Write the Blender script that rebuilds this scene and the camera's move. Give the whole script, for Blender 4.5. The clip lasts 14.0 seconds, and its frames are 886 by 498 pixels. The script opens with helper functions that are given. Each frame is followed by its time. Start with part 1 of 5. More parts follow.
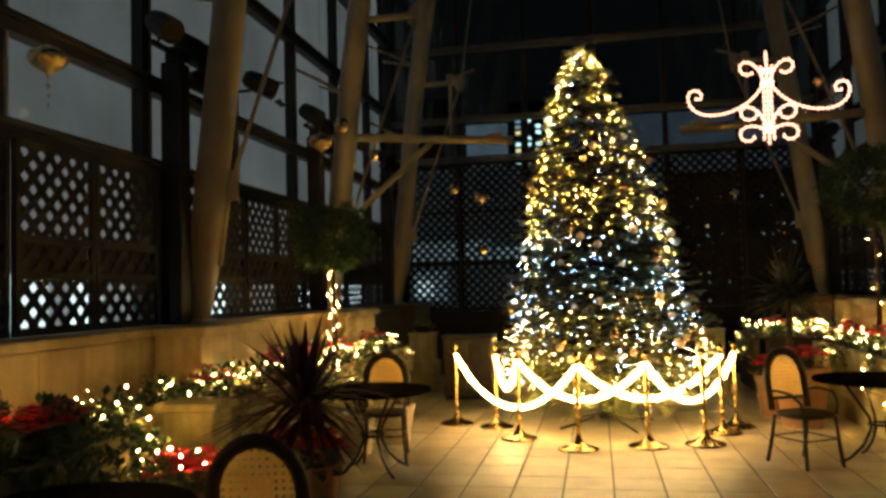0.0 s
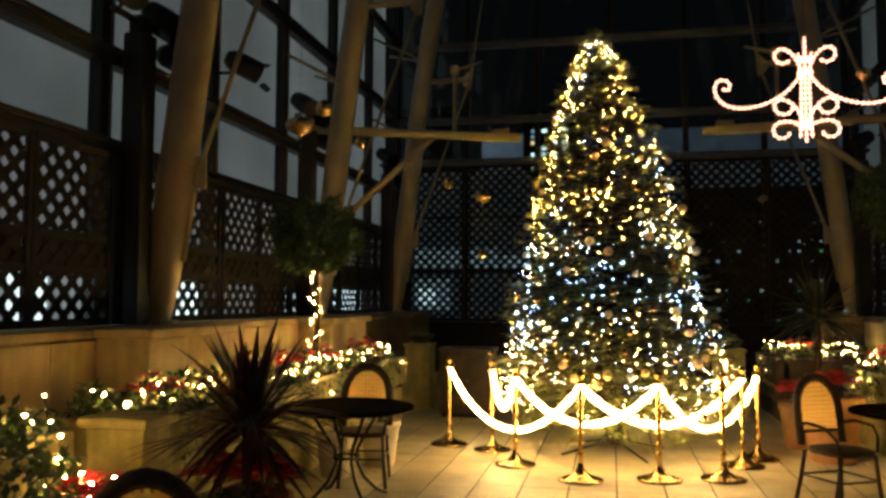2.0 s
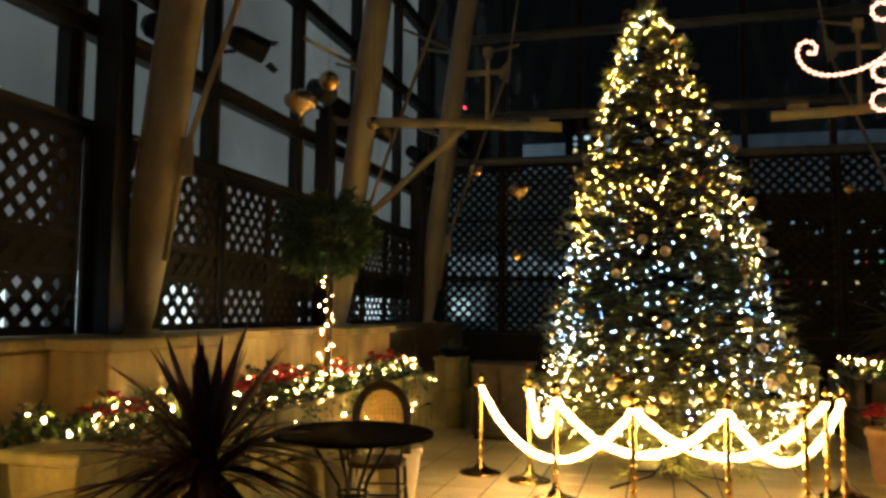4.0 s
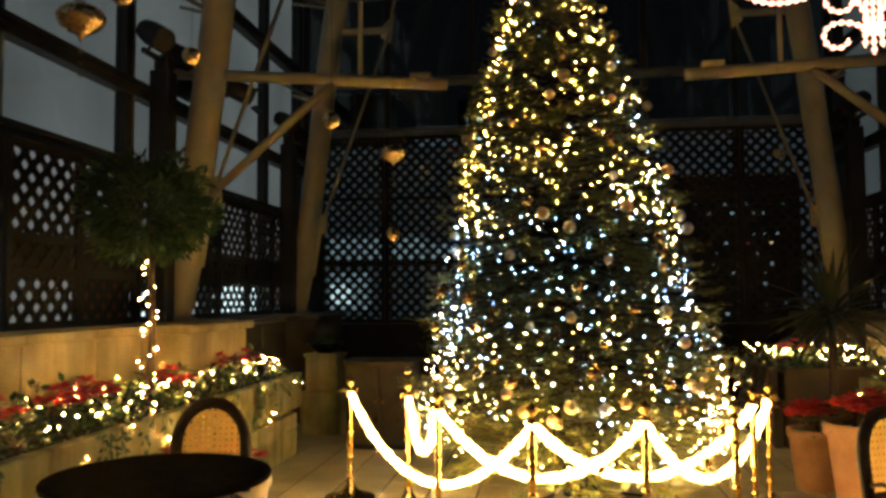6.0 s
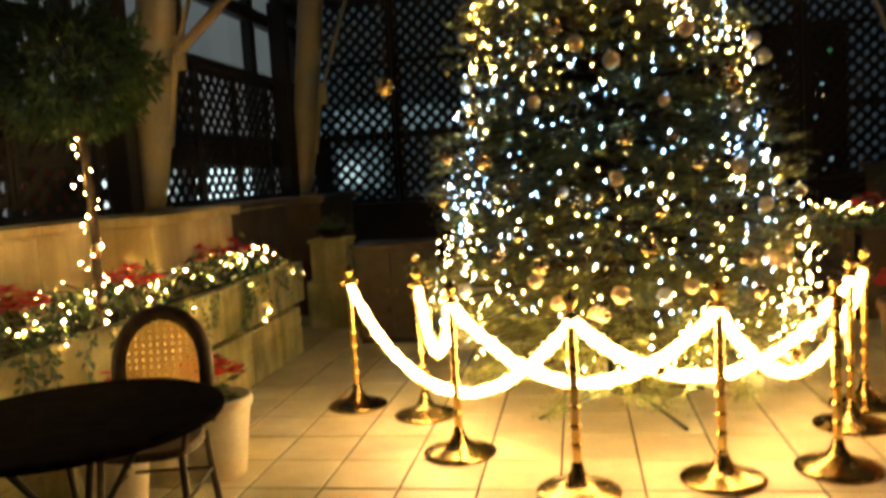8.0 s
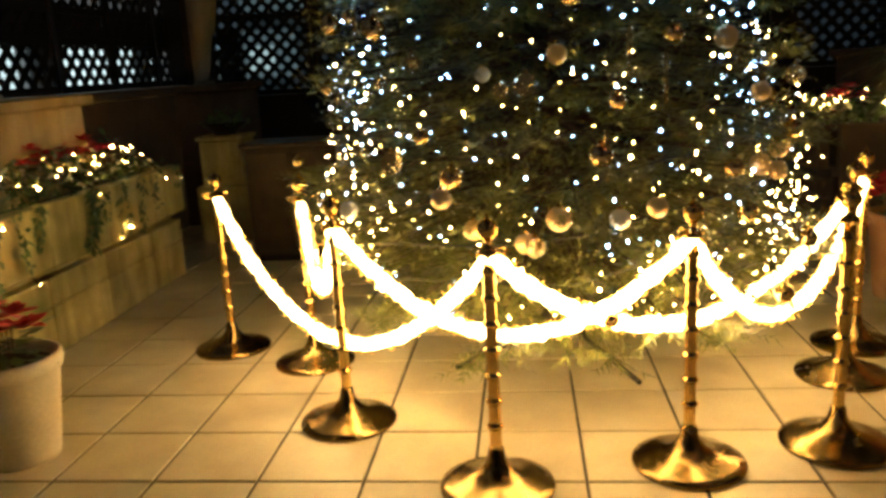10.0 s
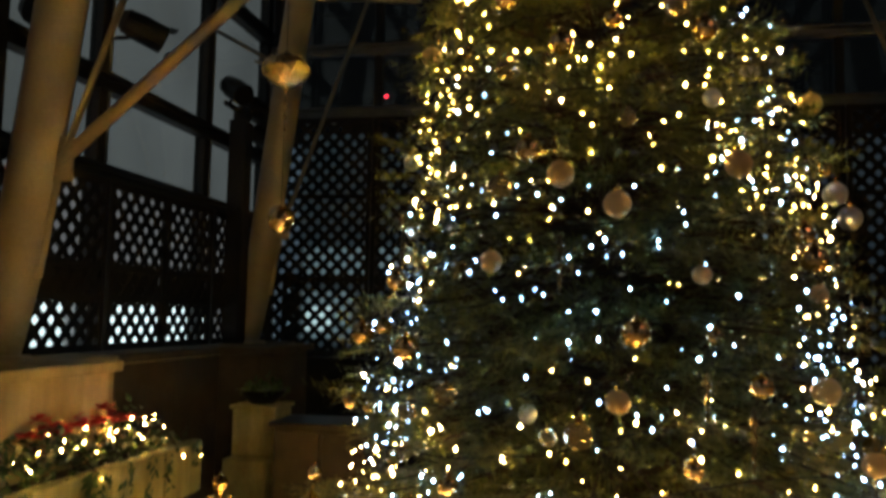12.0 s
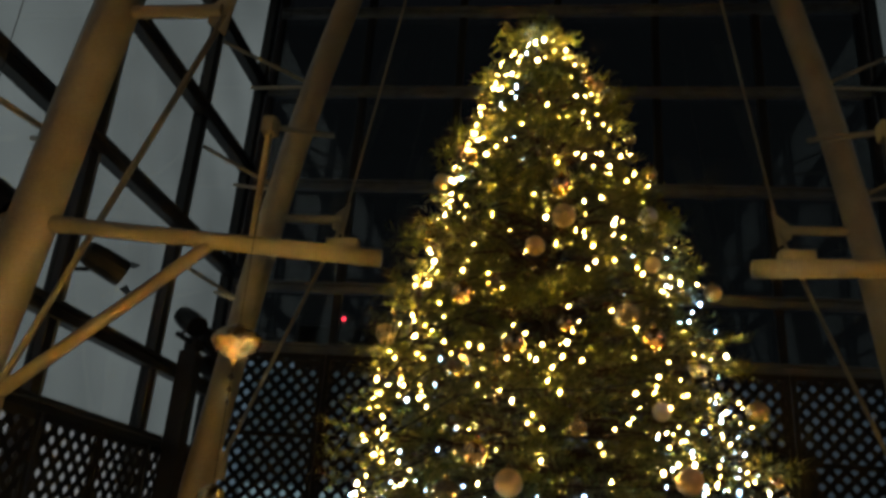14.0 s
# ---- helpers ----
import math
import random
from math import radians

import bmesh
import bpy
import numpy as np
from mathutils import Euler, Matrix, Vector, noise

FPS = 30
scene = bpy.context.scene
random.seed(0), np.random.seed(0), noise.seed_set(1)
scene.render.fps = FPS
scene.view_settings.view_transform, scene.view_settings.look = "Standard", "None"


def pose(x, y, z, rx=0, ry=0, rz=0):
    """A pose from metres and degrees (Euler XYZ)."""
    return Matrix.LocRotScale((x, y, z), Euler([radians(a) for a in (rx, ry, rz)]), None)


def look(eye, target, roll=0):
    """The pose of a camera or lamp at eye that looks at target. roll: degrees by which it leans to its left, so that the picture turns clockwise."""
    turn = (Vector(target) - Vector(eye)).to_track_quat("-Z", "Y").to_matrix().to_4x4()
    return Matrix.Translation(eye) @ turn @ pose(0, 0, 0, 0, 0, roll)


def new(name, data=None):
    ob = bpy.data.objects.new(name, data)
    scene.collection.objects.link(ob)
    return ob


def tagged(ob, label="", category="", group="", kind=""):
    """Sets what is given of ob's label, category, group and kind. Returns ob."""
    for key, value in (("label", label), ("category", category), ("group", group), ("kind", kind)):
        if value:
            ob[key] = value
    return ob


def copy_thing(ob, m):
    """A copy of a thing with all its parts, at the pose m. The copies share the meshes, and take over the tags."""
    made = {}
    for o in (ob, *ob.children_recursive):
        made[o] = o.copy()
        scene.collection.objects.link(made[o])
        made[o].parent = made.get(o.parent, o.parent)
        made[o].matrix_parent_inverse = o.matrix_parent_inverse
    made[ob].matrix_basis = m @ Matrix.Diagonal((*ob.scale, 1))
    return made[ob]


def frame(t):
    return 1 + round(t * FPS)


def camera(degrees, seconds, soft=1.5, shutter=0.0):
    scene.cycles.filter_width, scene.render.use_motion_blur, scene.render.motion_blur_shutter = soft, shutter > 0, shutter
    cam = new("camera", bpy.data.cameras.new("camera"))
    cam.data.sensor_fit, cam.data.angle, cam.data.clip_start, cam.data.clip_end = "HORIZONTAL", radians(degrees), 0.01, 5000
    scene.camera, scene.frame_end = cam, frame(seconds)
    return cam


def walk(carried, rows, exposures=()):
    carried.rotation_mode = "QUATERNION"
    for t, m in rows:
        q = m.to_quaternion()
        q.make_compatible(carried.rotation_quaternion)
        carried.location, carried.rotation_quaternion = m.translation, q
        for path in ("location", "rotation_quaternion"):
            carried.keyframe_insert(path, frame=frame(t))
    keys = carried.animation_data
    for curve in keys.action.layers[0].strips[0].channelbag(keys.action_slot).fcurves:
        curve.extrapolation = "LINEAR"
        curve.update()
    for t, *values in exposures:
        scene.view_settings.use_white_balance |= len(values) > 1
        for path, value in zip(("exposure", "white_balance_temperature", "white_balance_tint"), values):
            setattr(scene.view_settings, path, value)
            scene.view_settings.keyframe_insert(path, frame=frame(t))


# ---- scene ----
cam = camera(58.0, 14.0, soft=3.1, shutter=0.5)
PATH = [
    (0, (0.329, -8.606, 1.635), (-0.048, -6.645, 1.735), -1.5),
    (0.5, (0.459, -8.442, 1.586), (0.028, -6.495, 1.744), -1.8),
    (1, (0.385, -8.217, 1.551), (-0.009, -6.265, 1.733), -1.5),
    (1.5, (0.402, -7.988, 1.602), (-0.006, -6.035, 1.747), -0.3),
    (2, (0.369, -7.757, 1.596), (-0.043, -5.804, 1.723), 0.3),
    (2.5, (0.304, -7.521, 1.633), (-0.137, -5.573, 1.742), 1.4),
    (2.7, (0.341, -7.44, 1.572), (-0.125, -5.499, 1.7), 1.3),
    (4.8, (0.225, -6.139, 1.559), (-0.291, -4.213, 1.717), 0.5),
    (5, (0.23, -5.996, 1.58), (-0.253, -4.061, 1.73), -0.0),
    (5.5, (0.184, -5.666, 1.577), (-0.18, -3.704, 1.708), 0.5),
    (6, (0.19, -5.342, 1.613), (-0.068, -3.363, 1.731), -0.3),
    (6.5, (0.194, -5.086, 1.621), (-0.085, -3.11, 1.748), -0.9),
    (7, (0.16, -4.826, 1.594), (-0.13, -2.849, 1.688), -0.3),
    (7.5, (0.124, -4.49, 1.588), (-0.164, -2.511, 1.563), -1.4),
    (8, (0.145, -4.154, 1.546), (-0.193, -2.191, 1.36), -3.5),
    (8.2, (0.155, -4.032, 1.53), (-0.203, -2.082, 1.267), -4.4),
    (10.3, (0.22, -2.849, 1.457), (0.055, -0.908, 1.003), -2.2),
    (10.5, (0.221, -2.767, 1.483), (0.08, -0.814, 1.072), -1.7),
    (11, (0.245, -2.592, 1.561), (0.11, -0.61, 1.33), -1.7),
    (11.5, (0.235, -2.51, 1.65), (0.008, -0.523, 1.625), -0.3),
    (12, (0.246, -2.477, 1.709), (-0.107, -0.515, 1.877), 1.1),
    (12.5, (0.24, -2.454, 1.777), (-0.098, -0.508, 2.092), 2.0),
    (13, (0.22, -2.453, 1.839), (-0.095, -0.531, 2.291), 2.9),
    (13.5, (0.219, -2.467, 1.898), (-0.064, -0.575, 2.479), 3.1),
    (14, (0.252, -2.481, 1.952), (0.003, -0.630, 2.664), 4.3),
]
EXPOSURES = [(0, 1.06), (2.5, 1.08), (5, 1.14), (7, 1.2), (8.2, 1.24), (10.3, 0.32), (11, 0.25), (11.5, 0.36), (12, 0.85), (13, 1.38), (14, 1.3)]
walk(cam, [(t, look(eye, target, roll)) for t, eye, target, roll in PATH], EXPOSURES)

# ---- world, light and exposure ----
world = bpy.data.worlds.new("night")
scene.world = world
world.use_nodes = True
bg = world.node_tree.nodes["Background"]
bg.inputs["Color"].default_value = (0.5, 0.58, 0.68, 1)
bg.inputs["Strength"].default_value = 0.002

CX = 0.36            # middle line of the hall
WL = -3.6            # glazed side wall, the other one lies mirrored about CX
BACK = 6.6
FRONT = -12.0
ROOF = 9.4
rnd = random.Random(7)


# ---- mesh helpers ----
class Geo:
    def __init__(self):
        self.v, self.f = [], []

    def add(self, vs, fs):
        n = len(self.v)
        self.v += [tuple(p) for p in vs]
        self.f += [tuple(i + n for i in q) for q in fs]

    def box(self, x0, x1, y0, y1, z0, z1, c=0.0):
        """A box, with its edges cut by c."""
        if x0 > x1:
            x0, x1 = x1, x0
        if c <= 0:
            self.add([(x, y, z) for x in (x0, x1) for y in (y0, y1) for z in (z0, z1)],
                     [(0, 1, 3, 2), (4, 6, 7, 5), (0, 4, 5, 1), (2, 3, 7, 6), (0, 2, 6, 4), (1, 5, 7, 3)])
            return
        lo, hi = (x0, y0, z0), (x1, y1, z1)
        idx, vs = {}, []
        for s in [(a, b, d) for a in (0, 1) for b in (0, 1) for d in (0, 1)]:
            for ax in range(3):
                p = []
                for k in range(3):
                    e = hi[k] if s[k] else lo[k]
                    p.append(e if k == ax else e + (-c if s[k] else c))
                idx[s, ax] = len(vs)
                vs.append(p)
        fs = []
        for ax in range(3):
            o = [k for k in range(3) if k != ax]
            for side in (0, 1):
                ring = []
                for a, b in ((0, 0), (1, 0), (1, 1), (0, 1)):
                    s = [0, 0, 0]
                    s[ax], s[o[0]], s[o[1]] = side, a, b
                    ring.append(idx[tuple(s), ax])
                fs.append(ring)
            for a in (0, 1):
                for b in (0, 1):
                    s0, s1 = [0, 0, 0], [0, 0, 0]
                    s0[o[0]] = s1[o[0]] = a
                    s0[o[1]] = s1[o[1]] = b
                    s1[ax] = 1
                    fs.append([idx[tuple(s0), o[0]], idx[tuple(s1), o[0]], idx[tuple(s1), o[1]], idx[tuple(s0), o[1]]])
        for s in [(a, b, d) for a in (0, 1) for b in (0, 1) for d in (0, 1)]:
            fs.append([idx[s, 0], idx[s, 1], idx[s, 2]])
        self.add(vs, fs)

    def tube(self, pts, r, n=8, closed=False, caps=True):
        """A round bar along points; r is one radius or one for each point."""
        pts = [Vector(p) for p in pts]
        m = len(pts)
        rs = r if isinstance(r, (list, tuple)) else [r] * m
        up, vs = None, []
        for i, p in enumerate(pts):
            if closed:
                d = pts[(i + 1) % m] - pts[i - 1]
            else:
                d = pts[min(i + 1, m - 1)] - pts[max(i - 1, 0)]
            d.normalize()
            if up is None:
                up = Vector((0, 0, 1)) if abs(d.z) < 0.9 else Vector((1, 0, 0))
            side = d.cross(up).normalized()
            up = side.cross(d).normalized()
            for k in range(n):
                a = 2 * math.pi * k / n
                vs.append(p + (side * math.cos(a) + up * math.sin(a)) * rs[i])
        fs = []
        for i in range(m if closed else m - 1):
            j = (i + 1) % m
            for k in range(n):
                l = (k + 1) % n
                fs.append((i * n + k, i * n + l, j * n + l, j * n + k))
        if caps and not closed:
            fs.append(tuple(range(n - 1, -1, -1)))
            fs.append(tuple(range((m - 1) * n, m * n)))
        self.add(vs, fs)

    def lathe(self, prof, at=(0, 0, 0), n=24):
        """Turns (radius, height) pairs round the upright through at."""
        vs, fs = [], []
        for r, z in prof:
            for k in range(n):
                a = 2 * math.pi * k / n
                vs.append((at[0] + r * math.cos(a), at[1] + r * math.sin(a), at[2] + z))
        for i in range(len(prof) - 1):
            for k in range(n):
                l = (k + 1) % n
                fs.append((i * n + k, i * n + l, (i + 1) * n + l, (i + 1) * n + k))
        self.add(vs, fs)

    def bead(self, p, r):
        x, y, z = p
        t = r * 0.707
        self.add([(x, y, z - r), (x + t, y + t, z), (x - t, y + t, z), (x - t, y - t, z), (x + t, y - t, z), (x, y, z + r)],
                 [(0, 2, 1), (0, 3, 2), (0, 4, 3), (0, 1, 4), (5, 1, 2), (5, 2, 3), (5, 3, 4), (5, 4, 1)])

    def mesh(self, name, material, smooth=False):
        me = bpy.data.meshes.new(name)
        me.from_pydata(self.v, [], self.f)
        me.materials.append(material)
        if smooth:
            me.polygons.foreach_set("use_smooth", [True] * len(me.polygons))
        bm = bmesh.new()
        bm.from_mesh(me)
        bmesh.ops.recalc_face_normals(bm, faces=bm.faces)
        bm.to_mesh(me)
        bm.free()
        me.update()
        return me


def part(name, geo, material, parent=None, label="", smooth=False):
    """Links geo as one mesh object, under a thing or a part."""
    ob = new(name, geo.mesh(name, material, smooth))
    if parent:
        ob.parent = parent
    return tagged(ob, label)


def thing(name, label, category, group="", at=None):
    ob = new(name)
    ob.empty_display_size = 0.1
    if at:
        ob.location = at
    return tagged(ob, label, category, group)


# ---- materials ----
def shader(name):
    m = bpy.data.materials.new(name)
    m.use_nodes = True
    nt = m.node_tree
    return m, nt, nt.nodes["Principled BSDF"]


def surface(name, dark, light, rough=0.6, metal=0.0, scale=8.0, fine=60.0, bump=0.2, dirt=None, per_object=0.0, rough2=None, spread=(0.3, 0.7), streak=0.0, dirt_from=0.52):
    """Two tones mixed by coarse and fine noise, with a fine relief."""
    m, nt, p = shader(name)
    n, l = nt.nodes, nt.links
    geo = n.new("ShaderNodeNewGeometry")
    a = n.new("ShaderNodeTexNoise")
    a.inputs["Scale"].default_value = scale
    a.inputs["Detail"].default_value = 6
    l.new(geo.outputs["Position"], a.inputs["Vector"])
    b = n.new("ShaderNodeTexNoise")
    b.inputs["Scale"].default_value = fine
    b.inputs["Detail"].default_value = 4
    l.new(geo.outputs["Position"], b.inputs["Vector"])
    ramp = n.new("ShaderNodeMapRange")
    ramp.inputs["From Min"].default_value, ramp.inputs["From Max"].default_value = spread
    l.new(a.outputs["Fac"], ramp.inputs["Value"])
    mix = n.new("ShaderNodeMix")
    mix.data_type = "RGBA"
    mix.inputs["A"].default_value, mix.inputs["B"].default_value = (*dark, 1), (*light, 1)
    l.new(ramp.outputs["Result"], mix.inputs["Factor"])
    out = mix.outputs["Result"]
    grain = n.new("ShaderNodeMix")
    grain.data_type, grain.blend_type = "RGBA", "MULTIPLY"
    grain.inputs["Factor"].default_value = 0.35
    l.new(out, grain.inputs["A"])
    l.new(b.outputs["Fac"], grain.inputs["B"])
    gain = n.new("ShaderNodeMix")
    gain.data_type, gain.blend_type = "RGBA", "MULTIPLY"
    gain.inputs["Factor"].default_value = 1
    gain.inputs["B"].default_value = (1.2, 1.2, 1.2, 1)
    l.new(grain.outputs["Result"], gain.inputs["A"])
    out = gain.outputs["Result"]
    if dirt:
        d = n.new("ShaderNodeTexNoise")
        d.inputs["Scale"].default_value = scale * 0.35
        d.inputs["Detail"].default_value = 8
        l.new(geo.outputs["Position"], d.inputs["Vector"])
        dr = n.new("ShaderNodeMapRange")
        dr.inputs["From Min"].default_value, dr.inputs["From Max"].default_value = dirt_from, dirt_from + 0.2
        dr.inputs["To Max"].default_value = 0.75
        l.new(d.outputs["Fac"], dr.inputs["Value"])
        dm = n.new("ShaderNodeMix")
        dm.data_type = "RGBA"
        dm.inputs["B"].default_value = (*dirt, 1)
        l.new(dr.outputs["Result"], dm.inputs["Factor"])
        l.new(out, dm.inputs["A"])
        out = dm.outputs["Result"]
    if streak:
        mp = n.new("ShaderNodeMapping")
        mp.inputs["Scale"].default_value = (9.0, 9.0, 0.8)
        l.new(geo.outputs["Position"], mp.inputs["Vector"])
        sn = n.new("ShaderNodeTexNoise")
        sn.inputs["Scale"].default_value = 1.0
        sn.inputs["Detail"].default_value = 5
        l.new(mp.outputs["Vector"], sn.inputs["Vector"])
        sr = n.new("ShaderNodeMapRange")
        sr.inputs["From Min"].default_value, sr.inputs["From Max"].default_value = 0.38, 0.62
        sr.inputs["To Min"].default_value, sr.inputs["To Max"].default_value = 1 - streak, 1.1
        l.new(sn.outputs["Fac"], sr.inputs["Value"])
        sm = n.new("ShaderNodeMix")
        sm.data_type, sm.blend_type = "RGBA", "MULTIPLY"
        sm.inputs["Factor"].default_value = 1
        l.new(out, sm.inputs["A"])
        l.new(sr.outputs["Result"], sm.inputs["B"])
        out = sm.outputs["Result"]
    if per_object:
        info = n.new("ShaderNodeObjectInfo")
        mr = n.new("ShaderNodeMapRange")
        mr.inputs["To Min"].default_value, mr.inputs["To Max"].default_value = 1 - per_object, 1 + per_object
        l.new(info.outputs["Random"], mr.inputs["Value"])
        hsv = n.new("ShaderNodeHueSaturation")
        l.new(mr.outputs["Result"], hsv.inputs["Value"])
        l.new(out, hsv.inputs["Color"])
        out = hsv.outputs["Color"]
    l.new(out, p.inputs["Base Color"])
    p.inputs["Metallic"].default_value = metal
    rr = n.new("ShaderNodeMapRange")
    rr.inputs["To Min"].default_value = rough
    rr.inputs["To Max"].default_value = rough2 if rough2 is not None else min(1, rough + 0.15)
    l.new(a.outputs["Fac"], rr.inputs["Value"])
    l.new(rr.outputs["Result"], p.inputs["Roughness"])
    if bump:
        bp = n.new("ShaderNodeBump")
        bp.inputs["Strength"].default_value = bump
        bp.inputs["Distance"].default_value = 0.002
        l.new(b.outputs["Fac"], bp.inputs["Height"])
        l.new(bp.outputs["Normal"], p.inputs["Normal"])
    return m


def glow(name, color, strength, vary=0.0):
    m, nt, p = shader(name)
    p.inputs["Base Color"].default_value = (*color, 1)
    p.inputs["Emission Color"].default_value = (*color, 1)
    p.inputs["Emission Strength"].default_value = strength
    if vary:
        g = nt.nodes.new("ShaderNodeNewGeometry")
        mr = nt.nodes.new("ShaderNodeMapRange")
        mr.inputs["To Min"].default_value, mr.inputs["To Max"].default_value = strength * (1 - vary), strength * (1 + vary)
        nt.links.new(g.outputs["Random Per Island"], mr.inputs["Value"])
        nt.links.new(mr.outputs["Result"], p.inputs["Emission Strength"])
    return m


def leafy(name, dark, light, rough=0.5):
    """Foliage: each leaf takes its own tone."""
    m, nt, p = shader(name)
    g = nt.nodes.new("ShaderNodeNewGeometry")
    mix = nt.nodes.new("ShaderNodeMix")
    mix.data_type = "RGBA"
    mix.inputs["A"].default_value, mix.inputs["B"].default_value = (*dark, 1), (*light, 1)
    nt.links.new(g.outputs["Random Per Island"], mix.inputs["Factor"])
    nt.links.new(mix.outputs["Result"], p.inputs["Base Color"])
    p.inputs["Roughness"].default_value = rough
    return m


def pane_glass(name):
    m, nt, p = shader(name)
    tr = nt.nodes.new("ShaderNodeBsdfTransparent")
    tr.inputs["Color"].default_value = (0.86, 0.9, 0.88, 1)
    gl = nt.nodes.new("ShaderNodeBsdfGlossy")
    gl.inputs["Roughness"].default_value = 0.03
    mx = nt.nodes.new("ShaderNodeMixShader")
    mx.inputs["Fac"].default_value = 0.05
    nt.links.new(tr.outputs["BSDF"], mx.inputs[1])
    nt.links.new(gl.outputs["BSDF"], mx.inputs[2])
    nt.links.new(mx.outputs["Shader"], nt.nodes["Material Output"].inputs["Surface"])
    return m


# the stone in a darker tone: weak light at the far end, put into the colour
M_DIMMED = surface("dimmed_stone", (0.075, 0.055, 0.035), (0.12, 0.09, 0.06), 0.8, 0, 4.0, 70, 0.35, dirt=(0.08, 0.06, 0.04))
M_TILE = surface("floor_tile", (0.44, 0.36, 0.23), (0.62, 0.53, 0.36), 0.32, 0, 3.0, 90, 0.12, dirt=(0.25, 0.19, 0.12), per_object=0.1, rough2=0.55)
M_JOINT = surface("tile_joint", (0.05, 0.04, 0.03), (0.1, 0.08, 0.06), 0.9, 0, 6, 80, 0.3)
M_STONE = surface("wall_stone", (0.43, 0.315, 0.155), (0.58, 0.45, 0.25), 0.8, 0, 2.6, 70, 0.4, dirt=(0.17, 0.12, 0.055), streak=0.1, dirt_from=0.47)
M_TROUGH = surface("mossy_stone", (0.42, 0.35, 0.14), (0.62, 0.53, 0.26), 0.85, 0, 4.0, 45, 0.8, dirt=(0.11, 0.11, 0.035), streak=0.2, dirt_from=0.43)
M_LATT = surface("dark_timber", (0.005, 0.0042, 0.0036), (0.011, 0.008, 0.0062), 0.75, 0, 8, 120, 0.2)
M_FRAME = surface("dark_frame_paint", (0.007, 0.0065, 0.006), (0.015, 0.013, 0.012), 0.45, 0, 5, 90, 0.1)
M_ALU = surface("dull_aluminium", (0.12, 0.12, 0.12), (0.19, 0.19, 0.185), 0.5, 0.5, 6, 100, 0.1)
M_TRIM = surface("bare_aluminium", (0.34, 0.34, 0.34), (0.46, 0.46, 0.45), 0.4, 0.6, 6, 100, 0.1)
M_STEEL = surface("cream_steel_paint", (0.35, 0.27, 0.17), (0.44, 0.36, 0.24), 0.42, 0, 3, 50, 0.08, dirt=(0.32, 0.25, 0.16))
M_BRASS = surface("polished_brass", (0.72, 0.46, 0.14), (0.85, 0.6, 0.22), 0.14, 1.0, 12, 90, 0.08, rough2=0.3)
M_BASE = surface("stanchion_base_brass", (0.2, 0.13, 0.05), (0.36, 0.25, 0.1), 0.1, 1.0, 10, 60, 0.1, rough2=0.38)
M_IRON = surface("black_iron", (0.006, 0.0055, 0.005), (0.014, 0.012, 0.01), 0.4, 0.3, 10, 80, 0.15)
M_TABLE = surface("dark_table_stone", (0.003, 0.0025, 0.002), (0.012, 0.009, 0.007), 0.9, 0, 14, 120, 0.1)
M_TABLE.node_tree.nodes["Principled BSDF"].inputs["Specular IOR Level"].default_value = 0.03
M_RATTAN = surface("dark_rattan", (0.025, 0.014, 0.008), (0.06, 0.035, 0.018), 0.45, 0, 20, 160, 0.4)
M_CANE = surface("woven_cane", (0.56, 0.38, 0.15), (0.7, 0.5, 0.24), 0.55, 0, 30, 200, 0.4)
nt = M_CANE.node_tree
tl = nt.nodes.new("ShaderNodeBsdfTranslucent")
tl.inputs["Color"].default_value = (0.85, 0.6, 0.24, 1)
ms = nt.nodes.new("ShaderNodeMixShader")
ms.inputs["Fac"].default_value = 0.72
nt.links.new(nt.nodes["Principled BSDF"].outputs["BSDF"], ms.inputs[1])
nt.links.new(tl.outputs["BSDF"], ms.inputs[2])
nt.links.new(ms.outputs["Shader"], nt.nodes["Material Output"].inputs["Surface"])
M_WOOD = surface("dark_polished_wood", (0.02, 0.014, 0.009), (0.05, 0.032, 0.019), 0.22, 0, 9, 120, 0.1, rough2=0.4)
M_TERRA = surface("terracotta", (0.36, 0.17, 0.08), (0.48, 0.26, 0.13), 0.75, 0, 6, 70, 0.3, dirt=(0.3, 0.2, 0.12))
M_POT = surface("cream_pot", (0.55, 0.48, 0.36), (0.68, 0.61, 0.47), 0.6, 0, 6, 70, 0.2)
M_BARK = surface("bark", (0.05, 0.032, 0.02), (0.1, 0.07, 0.045), 0.9, 0, 20, 90, 0.6)
M_SOIL = surface("soil", (0.02, 0.014, 0.01), (0.045, 0.032, 0.022), 0.95, 0, 20, 90, 0.6)
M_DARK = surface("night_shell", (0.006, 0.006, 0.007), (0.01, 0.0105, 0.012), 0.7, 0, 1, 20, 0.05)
M_NEEDLE = leafy("fir_needles", (0.062, 0.08, 0.019), (0.25, 0.25, 0.06), 0.5)
M_BOX = leafy("clipped_foliage", (0.02, 0.05, 0.014), (0.07, 0.13, 0.035), 0.5)
M_LEAF = leafy("planter_leaves", (0.025, 0.06, 0.02), (0.1, 0.16, 0.05), 0.45)
M_PALE = leafy("pale_leaves", (0.3, 0.32, 0.18), (0.55, 0.55, 0.36), 0.5)
M_RED = leafy("red_bracts", (0.5, 0.012, 0.018), (0.78, 0.05, 0.06), 0.5)
M_SPIKE = leafy("dark_strap_leaves", (0.03, 0.013, 0.012), (0.1, 0.03, 0.025), 0.35)
M_PALM = leafy("green_strap_leaves", (0.02, 0.03, 0.012), (0.06, 0.065, 0.03), 0.4)
M_GLASS = pane_glass("window_glass")
